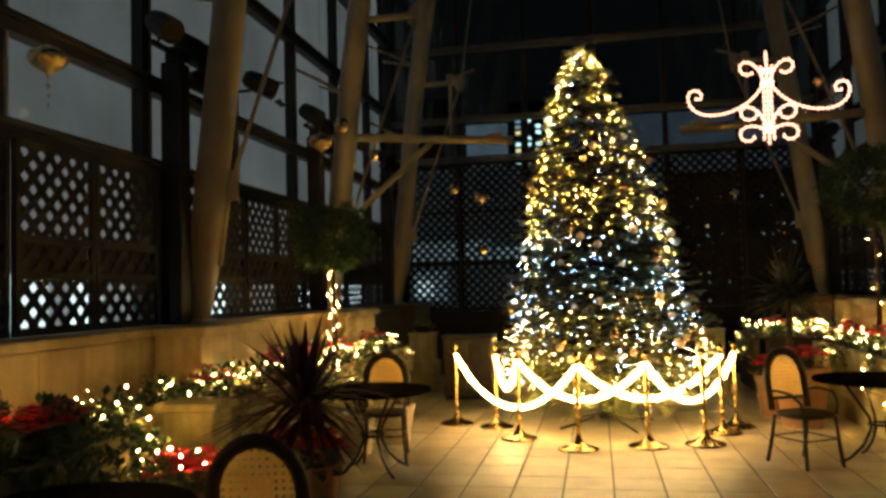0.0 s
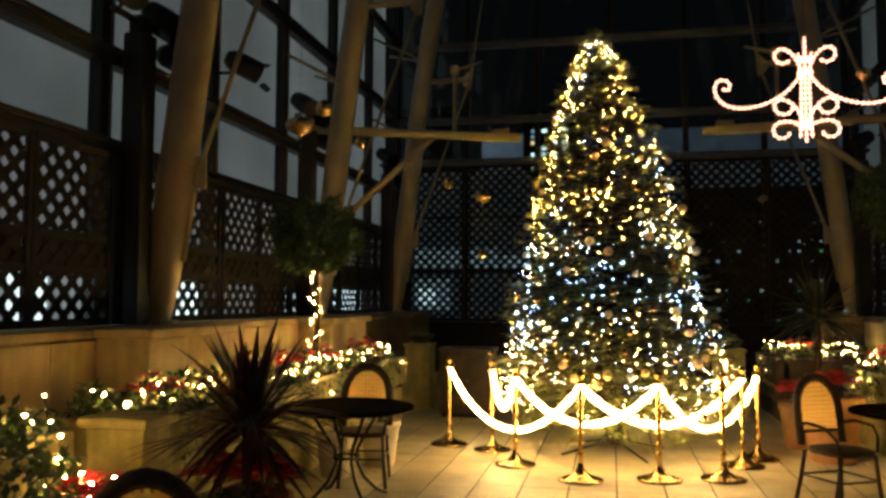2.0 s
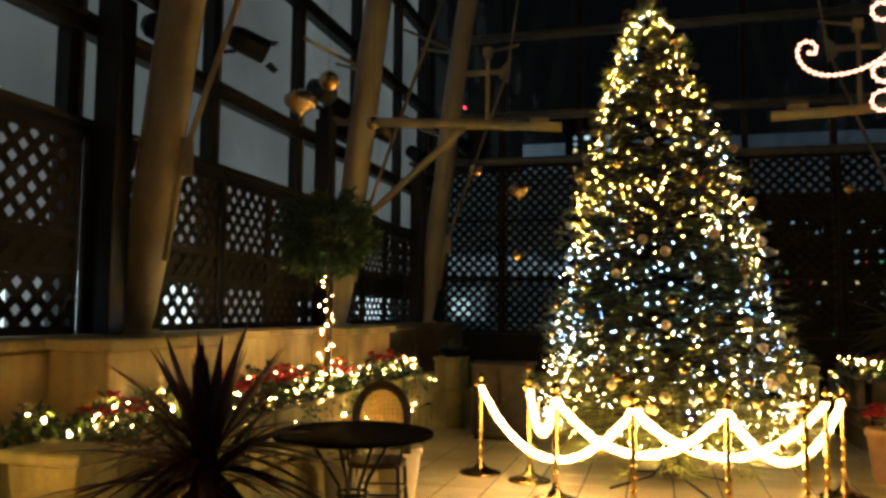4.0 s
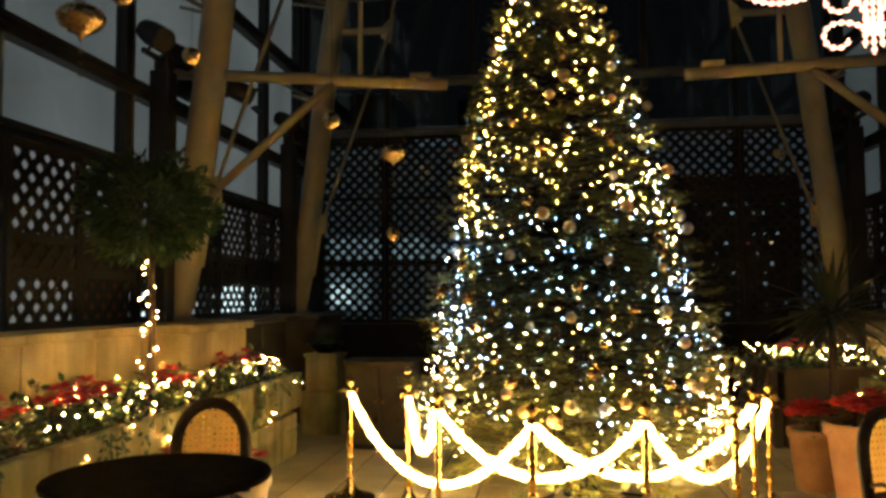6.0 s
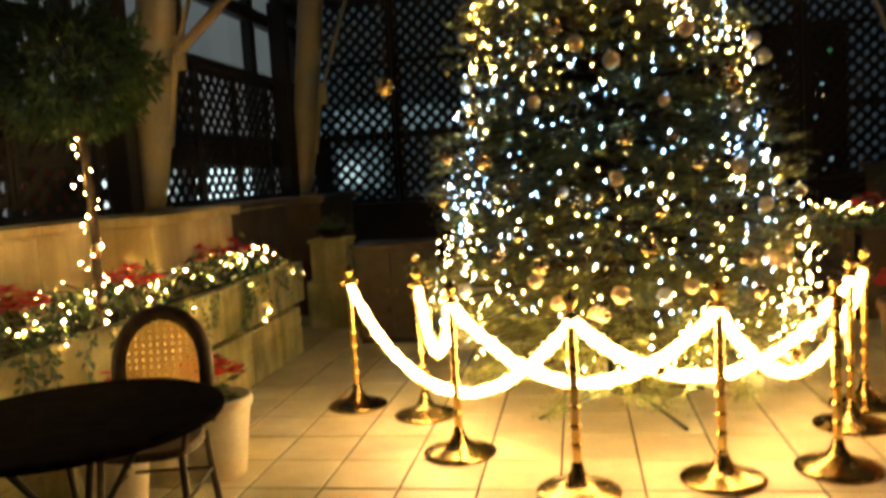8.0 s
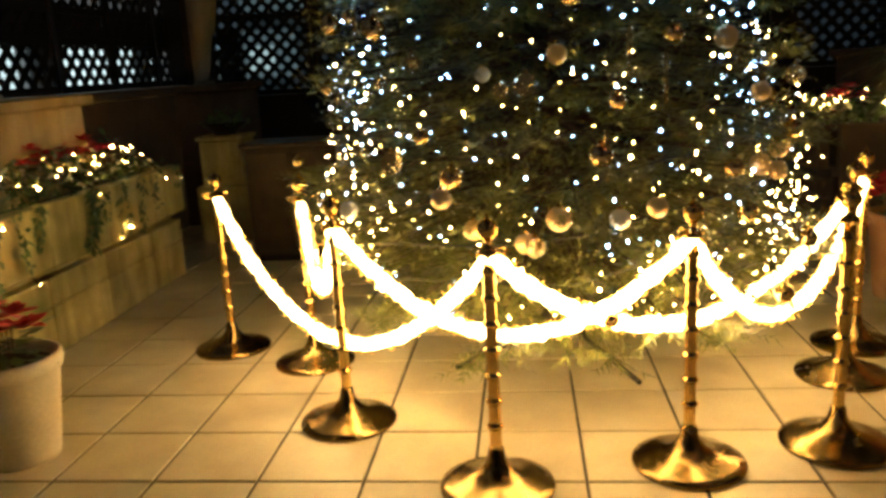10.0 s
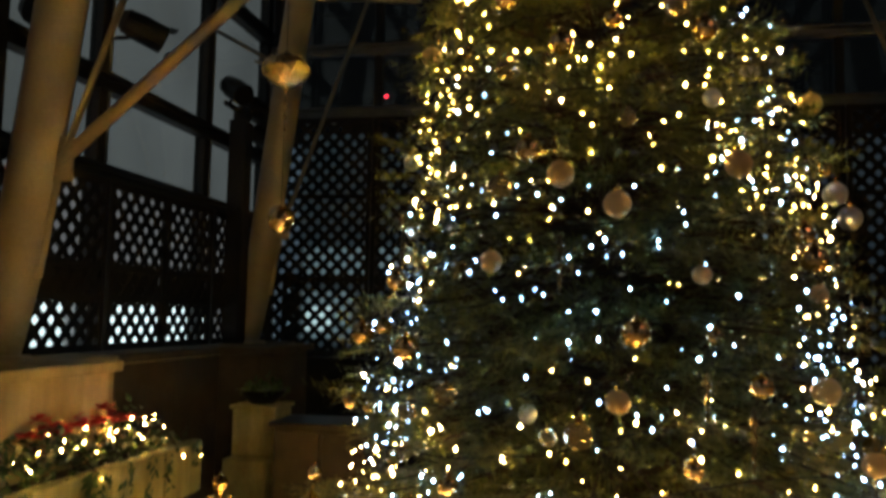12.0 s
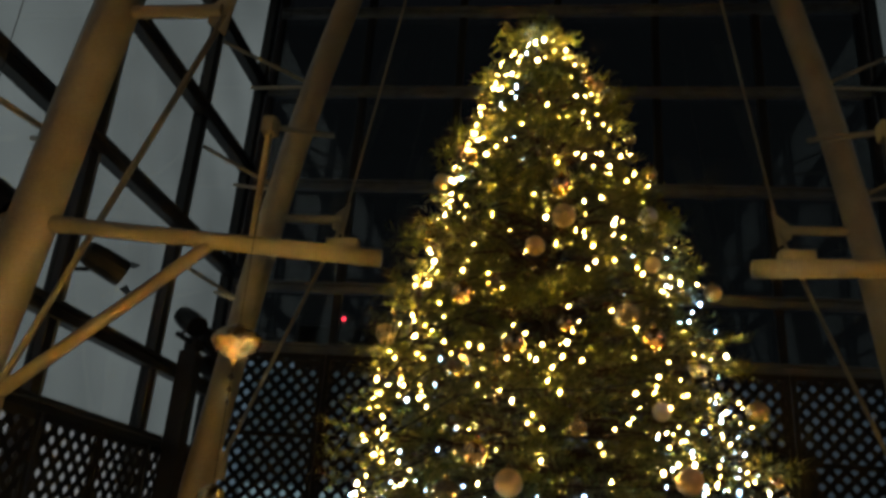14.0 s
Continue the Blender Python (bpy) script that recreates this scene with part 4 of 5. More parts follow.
def trough(side, y0, y1, seed, depth=0.78, top=0.84, ivy=4.5, lamps=27, over_rim=0.14, stone=M_TROUGH):
    """A long stone trough with a step in its face."""
    t = thing("stone_planter", "mossy cream stone trough against the ledge wall", "planter", "stone planters")
    xa, xb = -3.165, -3.165 + depth
    y = y0
    while y < y1 - 0.05:
        b = min(y + 0.62, y1)
        for z0, z1, inset in ((0.0, 0.27, 0.0), (0.27, 0.43, 0.0), (0.49, top, 0.05)):
            g = Geo()
            box_m(g, side, xb - 0.09 + inset, xb + inset, y + 0.003, b - 0.003, z0 + 0.002, z1 - 0.002, c=0.009)
            part("face_stone", g, stone, t)
        g = Geo()
        box_m(g, side, xb - 0.17, xb - 0.07, y + 0.002, b - 0.002, 0.43, 0.49, c=0.003)
        part("step_stone", g, stone, t)
        y = b
    for y in (y0, y1):
        g = Geo()
        box_m(g, side, xa, xb - 0.12, y - (0.09 if y == y1 else 0), y + (0.09 if y == y0 else 0), 0.0, top, c=0.01)
        part("end_stone", g, stone, t)
    g = Geo()
    box_m(g, side, xa, xb - 0.13, y0 + 0.09, y1 - 0.09, 0.0, top - 0.07)
    part("soil", g, M_SOIL, t)
    r = random.Random(seed)
    g = Geo()
    X0, X1 = sorted((mx(side, xa + 0.05), mx(side, xb)))
    leaf_cloud(g, r, X0, X1, y0 + 0.05, y1 - 0.05, top - 0.06, int(620 * (y1 - y0)), 0.075, 0.22, 0.1)
    tagged(part("planter_foliage", g, M_LEAF), "dense low green planter foliage in a stone trough", "plant", kind="stuff")
    g = Geo()
    leaf_cloud(g, r, X0 + 0.05, X1 - 0.02, y0 + 0.05, y1 - 0.05, top + 0.02, int(120 * (y1 - y0)), 0.06, 0.16, 0.16)
    tagged(part("pale_foliage", g, M_PALE), "pale variegated trailing foliage in a stone trough", "plant", kind="stuff")
    g = Geo()
    for _ in range(int(ivy * (y1 - y0))):
        y, z, x = r.uniform(y0 + 0.1, y1 - 0.1), top + 0.03, xb + 0.06
        for _ in range(r.randint(12, 34)):
            y, z = y + r.uniform(-0.02, 0.02), z - r.uniform(0.004, 0.02)
            p = Vector((mx(side, x + r.uniform(0.0, 0.05)), y, z))
            d = Vector((r.uniform(-0.4, 0.4), r.gauss(0, 0.7), -abs(r.gauss(0.5, 0.5)))).normalized()
            w = d.cross(Vector((1, 0, 0))).normalized()
            L = r.uniform(0.035, 0.07)
            g.add([p, p + d * L * 0.5 + w * L * 0.3, p + d * L, p + d * L * 0.5 - w * L * 0.3], [(0, 1, 2, 3)])
    tagged(part("trailing_ivy", g, M_LEAF), "green ivy trailing down a stone trough", "plant", kind="stuff")
    # trailing light string
    s = thing("light_string", "string of small warm white lights over the planter", "light string", "planter light strings")
    g, cable, pts = Geo(), Geo(), []
    for k in range(int(lamps * (y1 - y0))):
        y = y0 + (y1 - y0) * (k + r.random()) / (lamps * (y1 - y0))
        over = r.random() < over_rim
        x = mx(side, xb + 0.066 if over else r.uniform(xa + 0.25, xb - 0.02))
        z = top - r.uniform(0.0, 0.45) if over else top + r.uniform(0.06, 0.2)
        pts.append((x, y, z))
        g.bead((x, y, z), r.choice((0.004, 0.005, 0.0065, 0.009)))
    tagged(part("bulb_run", g, M_PLED, s), kind="stuff")
    cable.tube(pts, 0.0025, 4, caps=False)
    part("cable", cable, M_CABLE, s)


trough(-1, -3.35, 2.72, 1)
trough(-1, -4.38, -3.71, 5, depth=0.55, top=0.86, ivy=8, lamps=22, over_rim=0.3)
trough(-1, -7.2, -4.4, 2, lamps=13, over_rim=0.05)
g = Geo()
leaf_cloud(g, random.Random(77), -2.95, -2.16, -5.4, -4.15, 0.6, 2100, 0.085, 0.42, 0.5)
tagged(part("bushy_foliage", g, M_BOX), "bushy dark green foliage in a stone trough", "plant", kind="stuff")
g = Geo()
leaf_cloud(g, random.Random(78), -3.05, -2.7, -3.2, -2.5, 0.8, 350, 0.08, 0.24, 0.1)
tagged(part("bushy_foliage", g, M_BOX), "bushy dark green foliage in a stone trough", "plant", kind="stuff")
trough(1, -3.35, 2.62, 3)
# this trough's shaded front is put into its stone colour
trough(1, 3.5, 5.1, 4, depth=1.35, lamps=38, over_rim=0.1, stone=M_DIMMED)


def poinsettia(seed):
    r = random.Random(seed)
    t = thing("poinsettia", "red poinsettia with dark green leaves", "plant", "poinsettias")
    lf = Geo()
    for h in range(7):
        g = Geo()
        c = Vector((r.uniform(-0.14, 0.14), r.uniform(-0.14, 0.14), r.uniform(0.17, 0.27)))
        for ring, (n, L, up) in enumerate(((7, 0.105, 0.15), (5, 0.07, 0.6))):
            for k in range(n):
                a = 2 * math.pi * (k + 0.4 * r.random()) / n
                d = Vector((math.cos(a), math.sin(a), up + r.uniform(-0.25, 0.2))).normalized()
                w = Vector((-math.sin(a), math.cos(a), r.uniform(-0.3, 0.3))) * L * 0.3
                g.add([c, c + d * L * 0.5 + w + Vector((0, 0, 0.008)), c + d * L, c + d * L * 0.5 - w + Vector((0, 0, 0.008))], [(0, 1, 2, 3)])
        part("flower_head", g, M_RED, t, "red bracts")
    for k in range(46):
        a = r.uniform(0, 6.28)
        c = Vector((math.cos(a) * r.uniform(0.02, 0.14), math.sin(a) * r.uniform(0.02, 0.14), r.uniform(0.03, 0.17)))
        d = Vector((math.cos(a), math.sin(a), r.uniform(-0.5, 0.4))).normalized()
        w = Vector((-math.sin(a), math.cos(a), 0)) * 0.03
        L = r.uniform(0.07, 0.12)
        lf.add([c, c + d * L * 0.5 + w, c + d * L, c + d * L * 0.5 - w], [(0, 1, 2, 3)])
    part("foliage", lf, M_LEAF, t, "dark green leaves")
    st = Geo()
    for k in range(5):
        st.tube([(0.01 * k - 0.02, 0, -0.02), (0.02 * k - 0.04, 0.02 * (k - 2), 0.16)], 0.004, 5)
    part("stem", st, M_BARK, t)
    return t


p0 = poinsettia(21)
p0.location = (-2.7, 2.2, 0.82)
for x, y, z in ((-2.85, 1.85, 0.82), (-2.72, 1.5, 0.82), (-2.7, 0.5, 0.8), (-2.65, -0.65, 0.82), (-2.6, -1.05, 0.82), (-2.72, -1.5, 0.82), (-2.6, -2.9, 0.8), (-2.6, -4.62, 0.8), (-2.45, -4.95, 0.8),
                (-2.75, -5.1, 0.8), (3.3, 1.9, 0.82), (3.35, 0.9, 0.82), (3.4, -0.4, 0.82), (3.3, -1.2, 0.82), (2.9, 4.2, 0.82)):
    copy_thing(p0, pose(x, y, z, 0, 0, (x * 400 + y * 170) % 360))


def round_pot(name, label, at, r, h, material, group):
    """A tapering pot with a rolled rim and soil."""
    t = thing(name, label, "plant pot", group, at=(*at, 0))
    g = Geo()
    g.lathe([(0.0, 0.0), (r * 0.7, 0.0), (r * 0.72, 0.02), (r * 0.93, h * 0.84), (r * 1.0, h * 0.86), (r * 1.03, h * 0.93), (r * 1.0, h), (r * 0.9, h), (r * 0.88, h * 0.9)], n=32)
    part("pot", g, material, t, smooth=True)
    g = Geo()
    g.lathe([(0.0, h * 0.9), (r * 0.9, h * 0.9), (r * 0.9, h * 0.88)], n=24)
    part("soil", g, M_SOIL, t)
    return t


round_pot("flower_pot", "cream round flower pot on the paving", (-1.84, -0.2), 0.2, 0.43, M_POT, "flower pots")
copy_thing(p0, pose(-1.84, -0.2, 0.38, 0, 0, 40))
copy_thing(p0, pose(-2.1, -0.75, 0.42, 0, 0, 140))
round_pot("flower_pot", "cream round flower pot beside the planter", (-2.1, -0.75), 0.18, 0.42, M_POT, "flower pots")
round_pot("flower_pot", "terracotta pot with red flowers before a planter", (-2.15, -4.1), 0.2, 0.48, M_TERRA, "flower pots")
copy_thing(p0, pose(-2.21, -4.08, 0.42, 0, 0, 60))
copy_thing(p0, pose(-2.04, -4.16, 0.42, 0, 0, 200))
copy_thing(p0, pose(-2.2, -4.2, 0.4, 0, 0, 310))
s = thing("light_string", "string of small warm lights trailing over potted flowers", "light string", "planter light strings")
g, cable = Geo(), Geo()
r = random.Random(91)
pts = [(-2.72, -4.2, 1.02), (-2.6, -4.12, 0.99), (-2.5, -4.05, 0.95), (-2.4, -4.1, 0.89), (-2.35, -4.18, 0.8), (-2.34, -4.32, 0.74), (-2.33, -4.3, 0.68),
       (-2.26, -4.24, 0.72), (-2.2, -4.2, 0.73), (-2.1, -4.26, 0.7), (-2.02, -4.2, 0.72), (-1.95, -4.26, 0.66), (-2.06, -4.33, 0.65), (-2.2, -4.36, 0.64)]
for p in pts:
    g.bead(p, r.choice((0.007, 0.009, 0.011)))
tagged(part("bulb_run", g, M_PLED, s), kind="stuff")
cable.tube(pts, 0.0025, 4, caps=False)
part("cable", cable, M_CABLE, s)
round_pot("terracotta_pot", "large tapering terracotta pot on the paving", (2.53, 1.0), 0.3, 0.66, M_TERRA, "terracotta pots")
round_pot("terracotta_pot", "large tapering terracotta pot on the paving", (2.37, 1.72), 0.21, 0.5, M_TERRA, "terracotta pots")
for x, y, z in ((2.42, 0.95, 0.59), (2.64, 1.05, 0.59), (2.56, 1.18, 0.59), (2.33, 1.68, 0.44), (2.42, 1.78, 0.44)):
    copy_thing(p0, pose(x, y, z, 0, 0, x * 900 % 360))


def strap_plant(at, z, length, count, material, label, seed, potted):
    """A cordyline: a fountain of strap leaves over a short stem."""
    r = random.Random(seed)
    t = thing("cordyline", label, "plant", "cordylines", at=(*at, 0))
    g = Geo()
    g.tube([(0, 0, potted), (0.01, 0, z * 0.8), (0, 0.01, z)], [0.04, 0.032, 0.03], 8)
    part("stem", g, M_BARK, t)
    for k in range(count):
        a = r.uniform(0, 2 * math.pi)
        el = r.uniform(-0.4, 1.3)
        L = length * r.uniform(0.7, 1.1)
        d = Vector((math.cos(a) * math.cos(el), math.sin(a) * math.cos(el), math.sin(el)))
        w = Vector((-math.sin(a), math.cos(a), 0))
        p = Vector((0, 0, z + r.uniform(-0.12, 0.06)))
        vs, n = [], 6
        for i in range(n + 1):
            f = i / n
            q = p + d * (L * f) - Vector((0, 0, 0.28 * L * f * f * math.cos(el)))
            ww = 0.024 * (0.55 + 0.9 * f * (1 - f) * 2) * (1 - f ** 3) + 0.001
            fold = Vector((0, 0, 0.35 * ww))
            vs += [q - w * ww + fold, q, q + w * ww + fold]
        fs = []
        for i in range(n):
            for j in (0, 1):
                fs.append((i * 3 + j, i * 3 + j + 1, i * 3 + j + 4, i * 3 + j + 3))
        g = Geo()
        g.add(vs, fs)
        part("leaf", g, material, t)
    return t


strap_plant((-1.55, -3.7), 0.93, 0.66, 130, M_SPIKE, "dark bronze cordyline with long strap leaves in a pot", 5, 0.5)
round_pot("flower_pot", "dark terracotta pot with a cordyline and red flowers", (-1.55, -3.7), 0.24, 0.55, M_TERRA, "flower pots")
for dx, dy in ((-0.1, -0.12), (0.12, -0.08), (0.0, 0.12)):
    copy_thing(p0, pose(-1.55 + dx, -3.7 + dy, 0.48, 0, 0, dx * 1000))
strap_plant((2.66, 2.1), 1.45, 0.66, 95, M_PALM, "green cordyline with arching strap leaves in a pot", 9, 0.5)
round_pot("terracotta_pot", "terracotta pot with a tall green cordyline", (2.66, 2.1), 0.24, 0.54, M_TERRA, "terracotta pots")


def topiary(at, trunk_z, zc, R, seed, base_z, lamps=26):
    """A standard tree: a thin trunk and a clipped ball of small leaves."""
    r = random.Random(seed)
    t = thing("topiary_tree", "standard topiary tree with a shaggy round crown", "tree", "topiary trees", at=(*at, 0))
    g = Geo()
    g.tube([(0, 0, base_z), (0.02, 0.01, (base_z + trunk_z) / 2), (0.0, 0.0, trunk_z + 0.25)], [0.034, 0.027, 0.02], 10)
    for k in range(6):
        a = k * 1.05
        g.tube([(0, 0, trunk_z - 0.02), (0.5 * R * math.cos(a), 0.5 * R * math.sin(a), zc)], [0.014, 0.005], 6)
    part("trunk", g, M_BARK, t)
    g = Geo()
    for k in range(5200):
        d = Vector((r.gauss(0, 1), r.gauss(0, 1), r.gauss(0, 1))).normalized()
        rr = R * (0.9 + 0.5 * noise.noise(d * 2.3 + Vector((seed, 0, 0)))) * r.uniform(0.55, 1.0) ** 0.5
        p = Vector((0, 0, zc)) + Vector((d.x, d.y, d.z * 0.86)) * rr
        e = (d + Vector((r.gauss(0, 0.6), r.gauss(0, 0.6), r.gauss(-0.1, 0.6)))).normalized()
        w = e.cross(Vector((r.random() - 0.5, r.random() - 0.5, r.random() - 0.5))).normalized()
        L = r.uniform(0.05, 0.1)
        g.add([p, p + e * L * 0.5 + w * L * 0.14, p + e * L, p + e * L * 0.5 - w * L * 0.14], [(0, 1, 2, 3)])
    tagged(part("crown", g, M_BOX, t), "shaggy dark green foliage", kind="stuff")
    s = thing("light_string", "string of warm lights wound round a thin trunk", "light string", "trunk light strings", at=(*at, 0))
    g, cable, pts = Geo(), Geo(), []
    n = lamps
    for k in range(n):
        f = k / (n - 1)
        a = f * 2 * math.pi * 5
        p = (0.055 * math.cos(a) + r.uniform(-0.02, 0.02), 0.055 * math.sin(a), base_z + 0.05 + (trunk_z - base_z) * f)
        pts.append(p)
        g.bead(p, r.choice((0.005, 0.0065, 0.009)))
    tagged(part("bulb_run", g, M_PLED, s), kind="stuff")
    cable.tube(pts, 0.0025, 4, caps=False)
    part("cable", cable, M_CABLE, s)


topiary((-2.6, 0.0), 1.86, 2.24, 0.46, 31, 0.77)
topiary((3.36, 1.0), 2.2, 2.64, 0.54, 37, 0.77, 9)


# ---- pedestals with bowls ----
def pedestal(x, y):
    t = thing("stone_pedestal", "square stone pedestal with a shallow planted bowl", "pedestal", "stone pedestals")
    g = Geo()
    g.box(x - 0.24, x + 0.24, y - 0.24, y + 0.24, 0, 0.5, c=0.012)
    part("foot", g, M_TROUGH, t)
    g = Geo()
    g.box(x - 0.19, x + 0.19, y - 0.19, y + 0.19, 0.504, 0.9, c=0.012)
    part("block", g, M_TROUGH, t)
    g = Geo()
    g.box(x - 0.21, x + 0.21, y - 0.21, y + 0.21, 0.904, 0.94, c=0.008)
    part("cap", g, M_TROUGH, t)
    b = thing("planted_bowl", "shallow dark bowl with low plants on a pedestal", "plant pot", "planted bowls", at=(x, y, 0.942))
    g = Geo()
    g.lathe([(0.0, 0.0), (0.1, 0.0), (0.19, 0.09), (0.2, 0.11), (0.185, 0.11), (0.1, 0.03), (0.0, 0.03)], n=24)
    part("bowl", g, M_IRON, b, smooth=True)
    g = Geo()
    leaf_cloud(g, random.Random(int(y * 10)), -0.16, 0.16, -0.16, 0.16, 0.06, 220, 0.06, 0.14)
    tagged(part("planting", g, M_LEAF, b), kind="stuff")


pedestal(-2.47, 4.07)
pedestal(1.95, 4.0)

def cabinet(x, y):
    """A low polished cabinet with two doors and an overhanging top."""
    t = thing("low_cabinet", "dark polished wooden cabinet with two doors on the paving", "cabinet")
    g = Geo()
    g.box(x - 0.36, x + 0.36, y - 0.2, y + 0.22, 0.06, 0.9, c=0.006)
    part("body", g, M_WOOD, t)
    g = Geo()
    g.box(x - 0.34, x + 0.34, y - 0.17, y + 0.2, 0.0, 0.058)
    part("plinth", g, M_IRON, t)
    g = Geo()
    g.box(x - 0.39, x + 0.39, y - 0.23, y + 0.24, 0.903, 0.94, c=0.01)
    part("cabinet_top", g, M_WOOD, t, "polished overhanging top")
    for s in (-1, 1):
        g = Geo()
        g.box(x + s * 0.008, x + s * 0.34, y - 0.222, y - 0.203, 0.09, 0.87, c=0.006)
        door = part("door", g, M_WOOD, t)
        g = Geo()
        g.lathe([(0.0, 0.0), (0.012, 0.002), (0.014, 0.012), (0.008, 0.022), (0.0, 0.024)], (x + s * 0.04, y - 0.232, 0.5), 12)
        part("knob", g, M_BRASS, door)


cabinet(-1.58, 3.2)
# end piers of the nearer trough
for side in (-1, 1):
    g = Geo()
    box_m(g, side, -2.57, -2.2, -3.66, -3.38, 0.0, 0.86, c=0.012)
    pier = tagged(part("stone_pier", g, M_TROUGH), "square mossy stone pier between two planters", "pier", "stone piers")
    g = Geo()
    box_m(g, side, -2.61, -2.16, -3.7, -3.352, 0.864, 0.92, c=0.012)
    part("cap", g, M_TROUGH, pier)


# ---- tables and chairs ----
def table():
    t = thing("round_table", "dark round cafe table on curved iron legs", "table", "cafe tables")
    g = Geo()
    g.lathe([(0.0, 0.715), (0.52, 0.715), (0.54, 0.72), (0.545, 0.732), (0.54, 0.744), (0.52, 0.748), (0.0, 0.748)], n=48)
    part("tabletop", g, M_TABLE, t)
    g = Geo()
    g.lathe([(0.30, 0.7), (0.31, 0.7), (0.31, 0.714), (0.3, 0.714)], n=30)
    part("rim", g, M_IRON, t)
    for k in range(4):
        a = math.pi / 4 + k * math.pi / 2
        g = Geo()
        g.tube([(math.cos(a) * q, math.sin(a) * q, z) for q, z in ((0.3, 0.7), (0.2, 0.55), (0.1, 0.4), (0.09, 0.3), (0.16, 0.16), (0.28, 0.05), (0.37, 0.012))], 0.013, 8)
        part("leg", g, M_IRON, t, smooth=True)
    g = Geo()
    g.lathe([(0.1, 0.33), (0.112, 0.33), (0.112, 0.35), (0.1, 0.35), (0.1, 0.33)], n=24)
    part("ring", g, M_IRON, t)
    return t


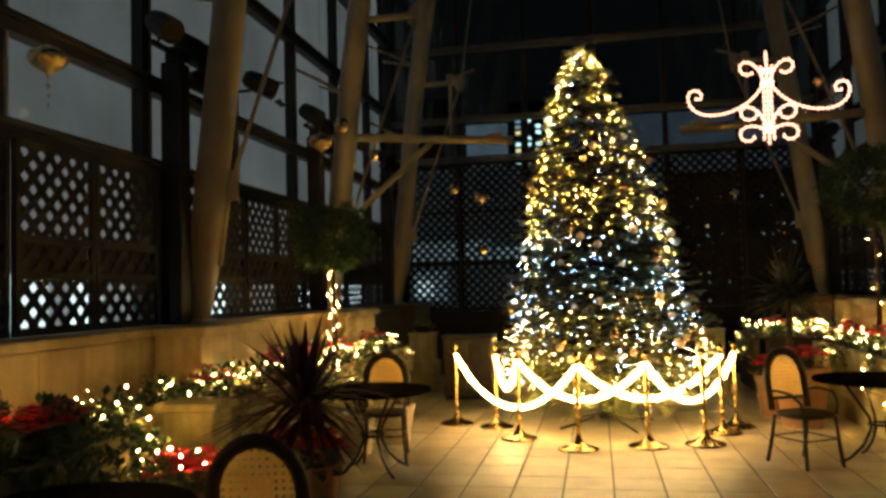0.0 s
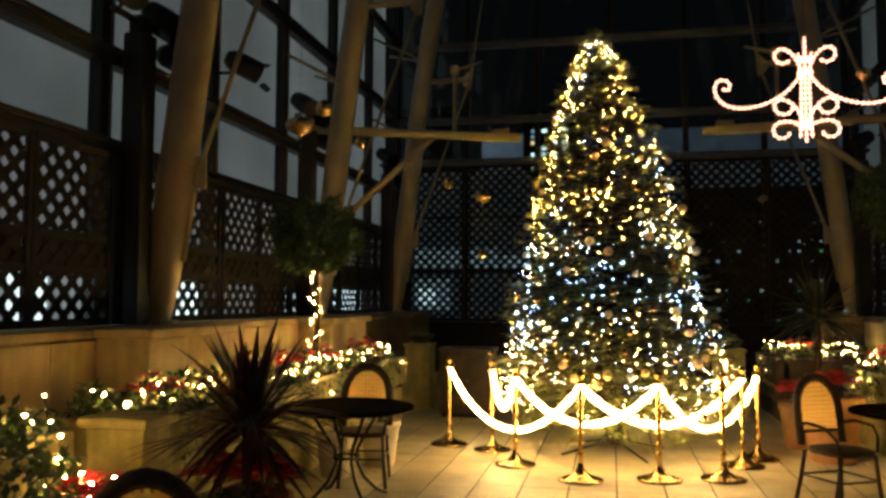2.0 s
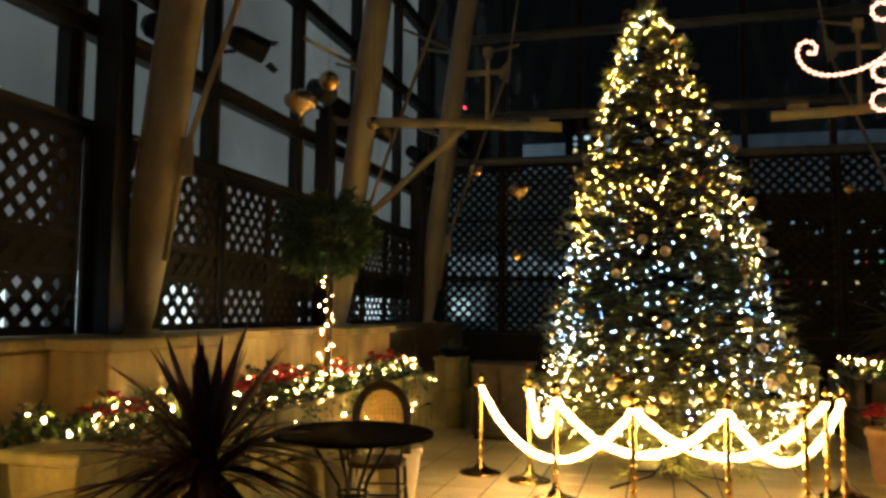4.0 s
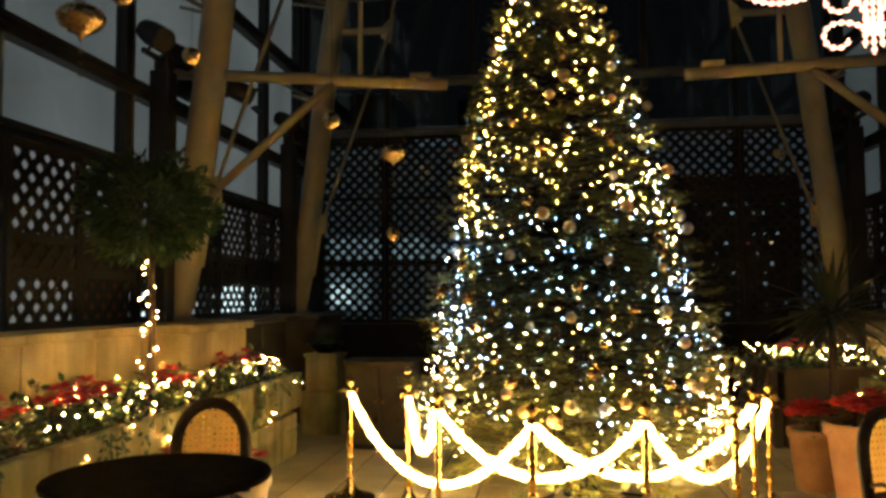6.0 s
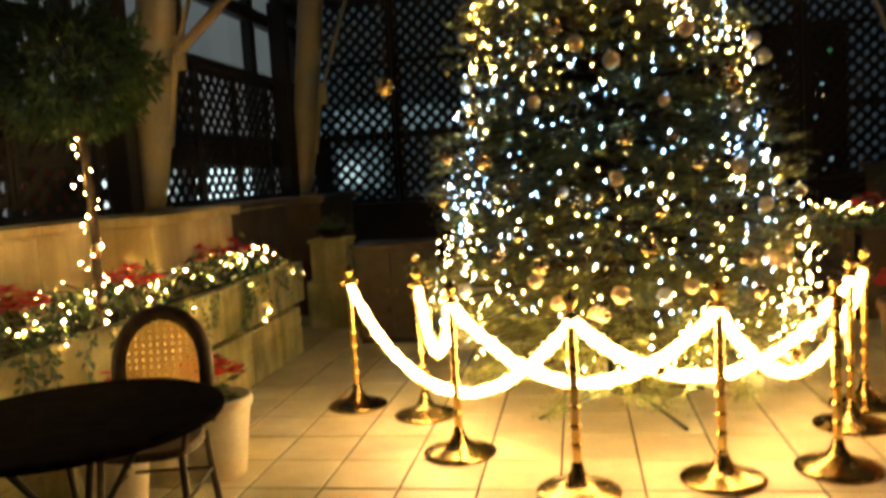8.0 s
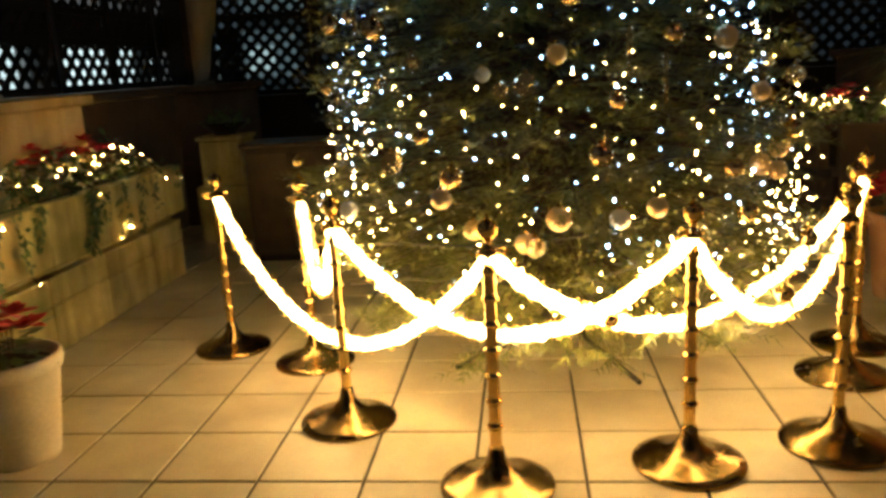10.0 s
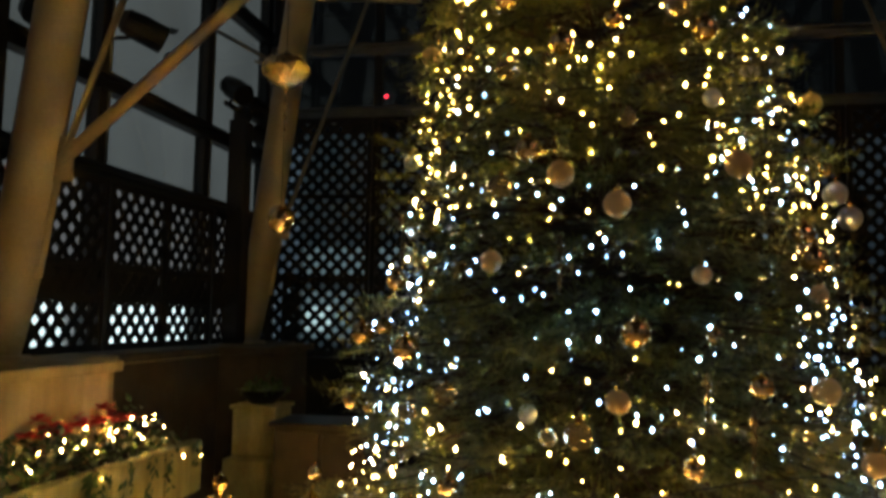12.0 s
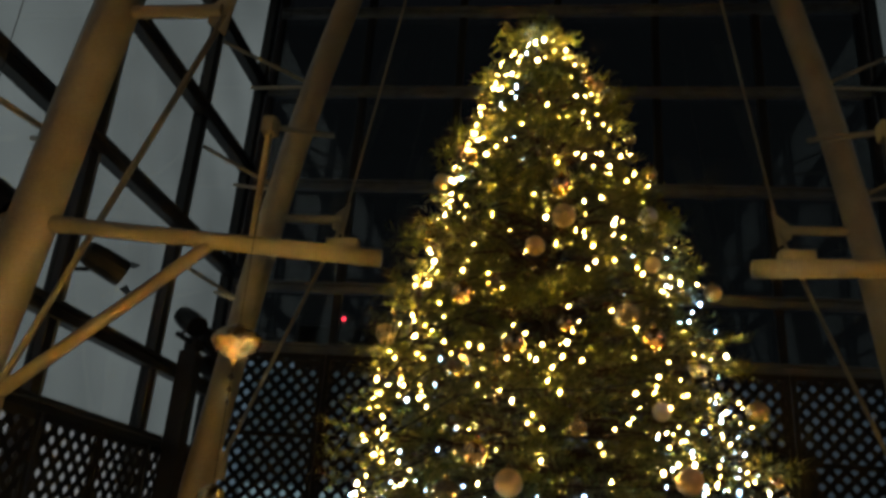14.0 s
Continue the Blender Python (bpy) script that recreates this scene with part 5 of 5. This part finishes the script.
def chair():
    """A bistro chair that faces -y, with an arched cane back."""
    t = thing("bistro_chair", "dark rattan bistro chair with a woven cane back", "chair", "bistro chairs")

    def arch(w, z0, zs, top, lean):
        pts = [(-w, lean(z0), z0), (-w, lean(zs), zs)]
        for k in range(1, 12):
            a = math.pi - math.pi * k / 12
            z = zs + (top - zs) * math.sin(a)
            pts.append((w * math.cos(a), lean(z), z))
        return pts + [(w, lean(zs), zs), (w, lean(z0), z0)]
    lean = lambda z: 0.19 + 0.14 * max(0.0, z - 0.45)
    g = Geo()
    g.tube(arch(0.205, 0.47, 0.74, 0.99, lean), 0.031, 10)
    part("back_frame", g, M_RATTAN, t, smooth=True)
    g = Geo()
    g.tube(arch(0.178, 0.58, 0.74, 0.96, lean), 0.01, 8)
    g.tube([(-0.2, lean(0.57), 0.57), (0.2, lean(0.57), 0.57)], 0.014, 8)
    part("inner_frame", g, M_RATTAN, t, smooth=True)
    g = Geo()

    def top_at(x):
        return 0.74 + 0.22 * math.sqrt(max(0.0, 1 - (x / 0.178) ** 2))
    p = 0.034
    k = -5
    while k <= 5:
        x = k * p
        z0, z1 = 0.575, top_at(x) - 0.002
        for a, b in ((z0, (z0 + z1) / 2), ((z0 + z1) / 2, z1)):
            g.add([(x - 0.0115, lean(a) - 0.001, a), (x + 0.0115, lean(a) - 0.001, a), (x + 0.0115, lean(b) - 0.001, b), (x - 0.0115, lean(b) - 0.001, b)], [(0, 1, 2, 3)])
        k += 1
    z = 0.582
    while z < 0.955:
        half = 0.176 if z < 0.74 else 0.178 * math.sqrt(max(0.0, 1 - ((z - 0.74) / 0.22) ** 2))
        if half > 0.02:
            g.add([(-half, lean(z) + 0.001, z - 0.0105), (half, lean(z) + 0.001, z - 0.0105), (half, lean(z) + 0.002, z + 0.0105), (-half, lean(z) + 0.002, z + 0.0105)], [(0, 1, 2, 3)])
        z += p
    tagged(part("cane_panel", g, M_CANE, t, "woven honey cane with open holes"), kind="stuff")
    g = Geo()
    ring = []
    n = 28
    for zz, q in ((0.425, 0.95), (0.43, 1.0), (0.455, 1.0), (0.465, 0.96), (0.468, 0.0)):
        for i in range(n):
            a = 2 * math.pi * i / n
            c, s = math.cos(a), math.sin(a)
            ring.append((0.215 * q * math.copysign(abs(c) ** 0.7, c), 0.21 * q * math.copysign(abs(s) ** 0.7, s), zz))
    fs = [(i * n + k, i * n + (k + 1) % n, (i + 1) * n + (k + 1) % n, (i + 1) * n + k) for i in range(4) for k in range(n)] + [tuple(range(n - 1, -1, -1))]
    g.add(ring, fs)
    part("seat", g, M_RATTAN, t, "woven rattan seat")
    for x, y, dx, dy in ((-0.17, -0.16, -0.03, -0.04), (0.17, -0.16, 0.03, -0.04), (-0.185, 0.18, -0.02, 0.09), (0.185, 0.18, 0.02, 0.09)):
        g = Geo()
        g.tube([(x, y, 0.43), (x + dx * 0.4, y + dy * 0.4, 0.22), (x + dx, y + dy, 0.0)], 0.016, 8)
        part("leg", g, M_RATTAN, t, smooth=True)
    g = Geo()
    for z in (0.24,):
        g.tube([(-0.185, -0.175, z), (0.185, -0.175, z), (0.195, 0.22, z), (-0.195, 0.22, z)], 0.009, 6, closed=True)
    part("stretcher", g, M_RATTAN, t, smooth=True)
    for s in (-1, 1):
        g = Geo()
        g.tube([(s * 0.2, lean(0.66), 0.62), (s * 0.235, 0.1, 0.655), (s * 0.235, -0.08, 0.64), (s * 0.2, -0.16, 0.56), (s * 0.18, -0.165, 0.45)], 0.012, 8)
        part("arm", g, M_RATTAN, t, smooth=True)
    return t


t0 = table()
t0.location = (-1.72, -1.56, 0)
copy_thing(t0, pose(-1.9, -5.58, 0, 0, 0, 20))
copy_thing(t0, pose(2.75, -0.85, 0, 0, 0, 55))
c0 = chair()
c0.location = (-1.75, -0.99, 0)
c0.rotation_euler = (0, 0, radians(12))
copy_thing(c0, pose(2.1, -0.98, 0, 0, 0, 30))
copy_thing(c0, pose(-1.23, -5.0, 0, 0, 0, 190))


# ---- paving tiles near the tree, each a piece of the floor ----
g = Geo()
g.box(0.0065, TS - 0.0065, 0.0065, TS - 0.0065, -0.014, 0.0, c=0.003)
tile_mesh = g.mesh("tile", M_TILE)
for x, y in tile_places:
    ob = new("tile", tile_mesh)
    ob.parent = floor
    ob.location = (x, y, rnd.uniform(-0.0012, 0.0012))
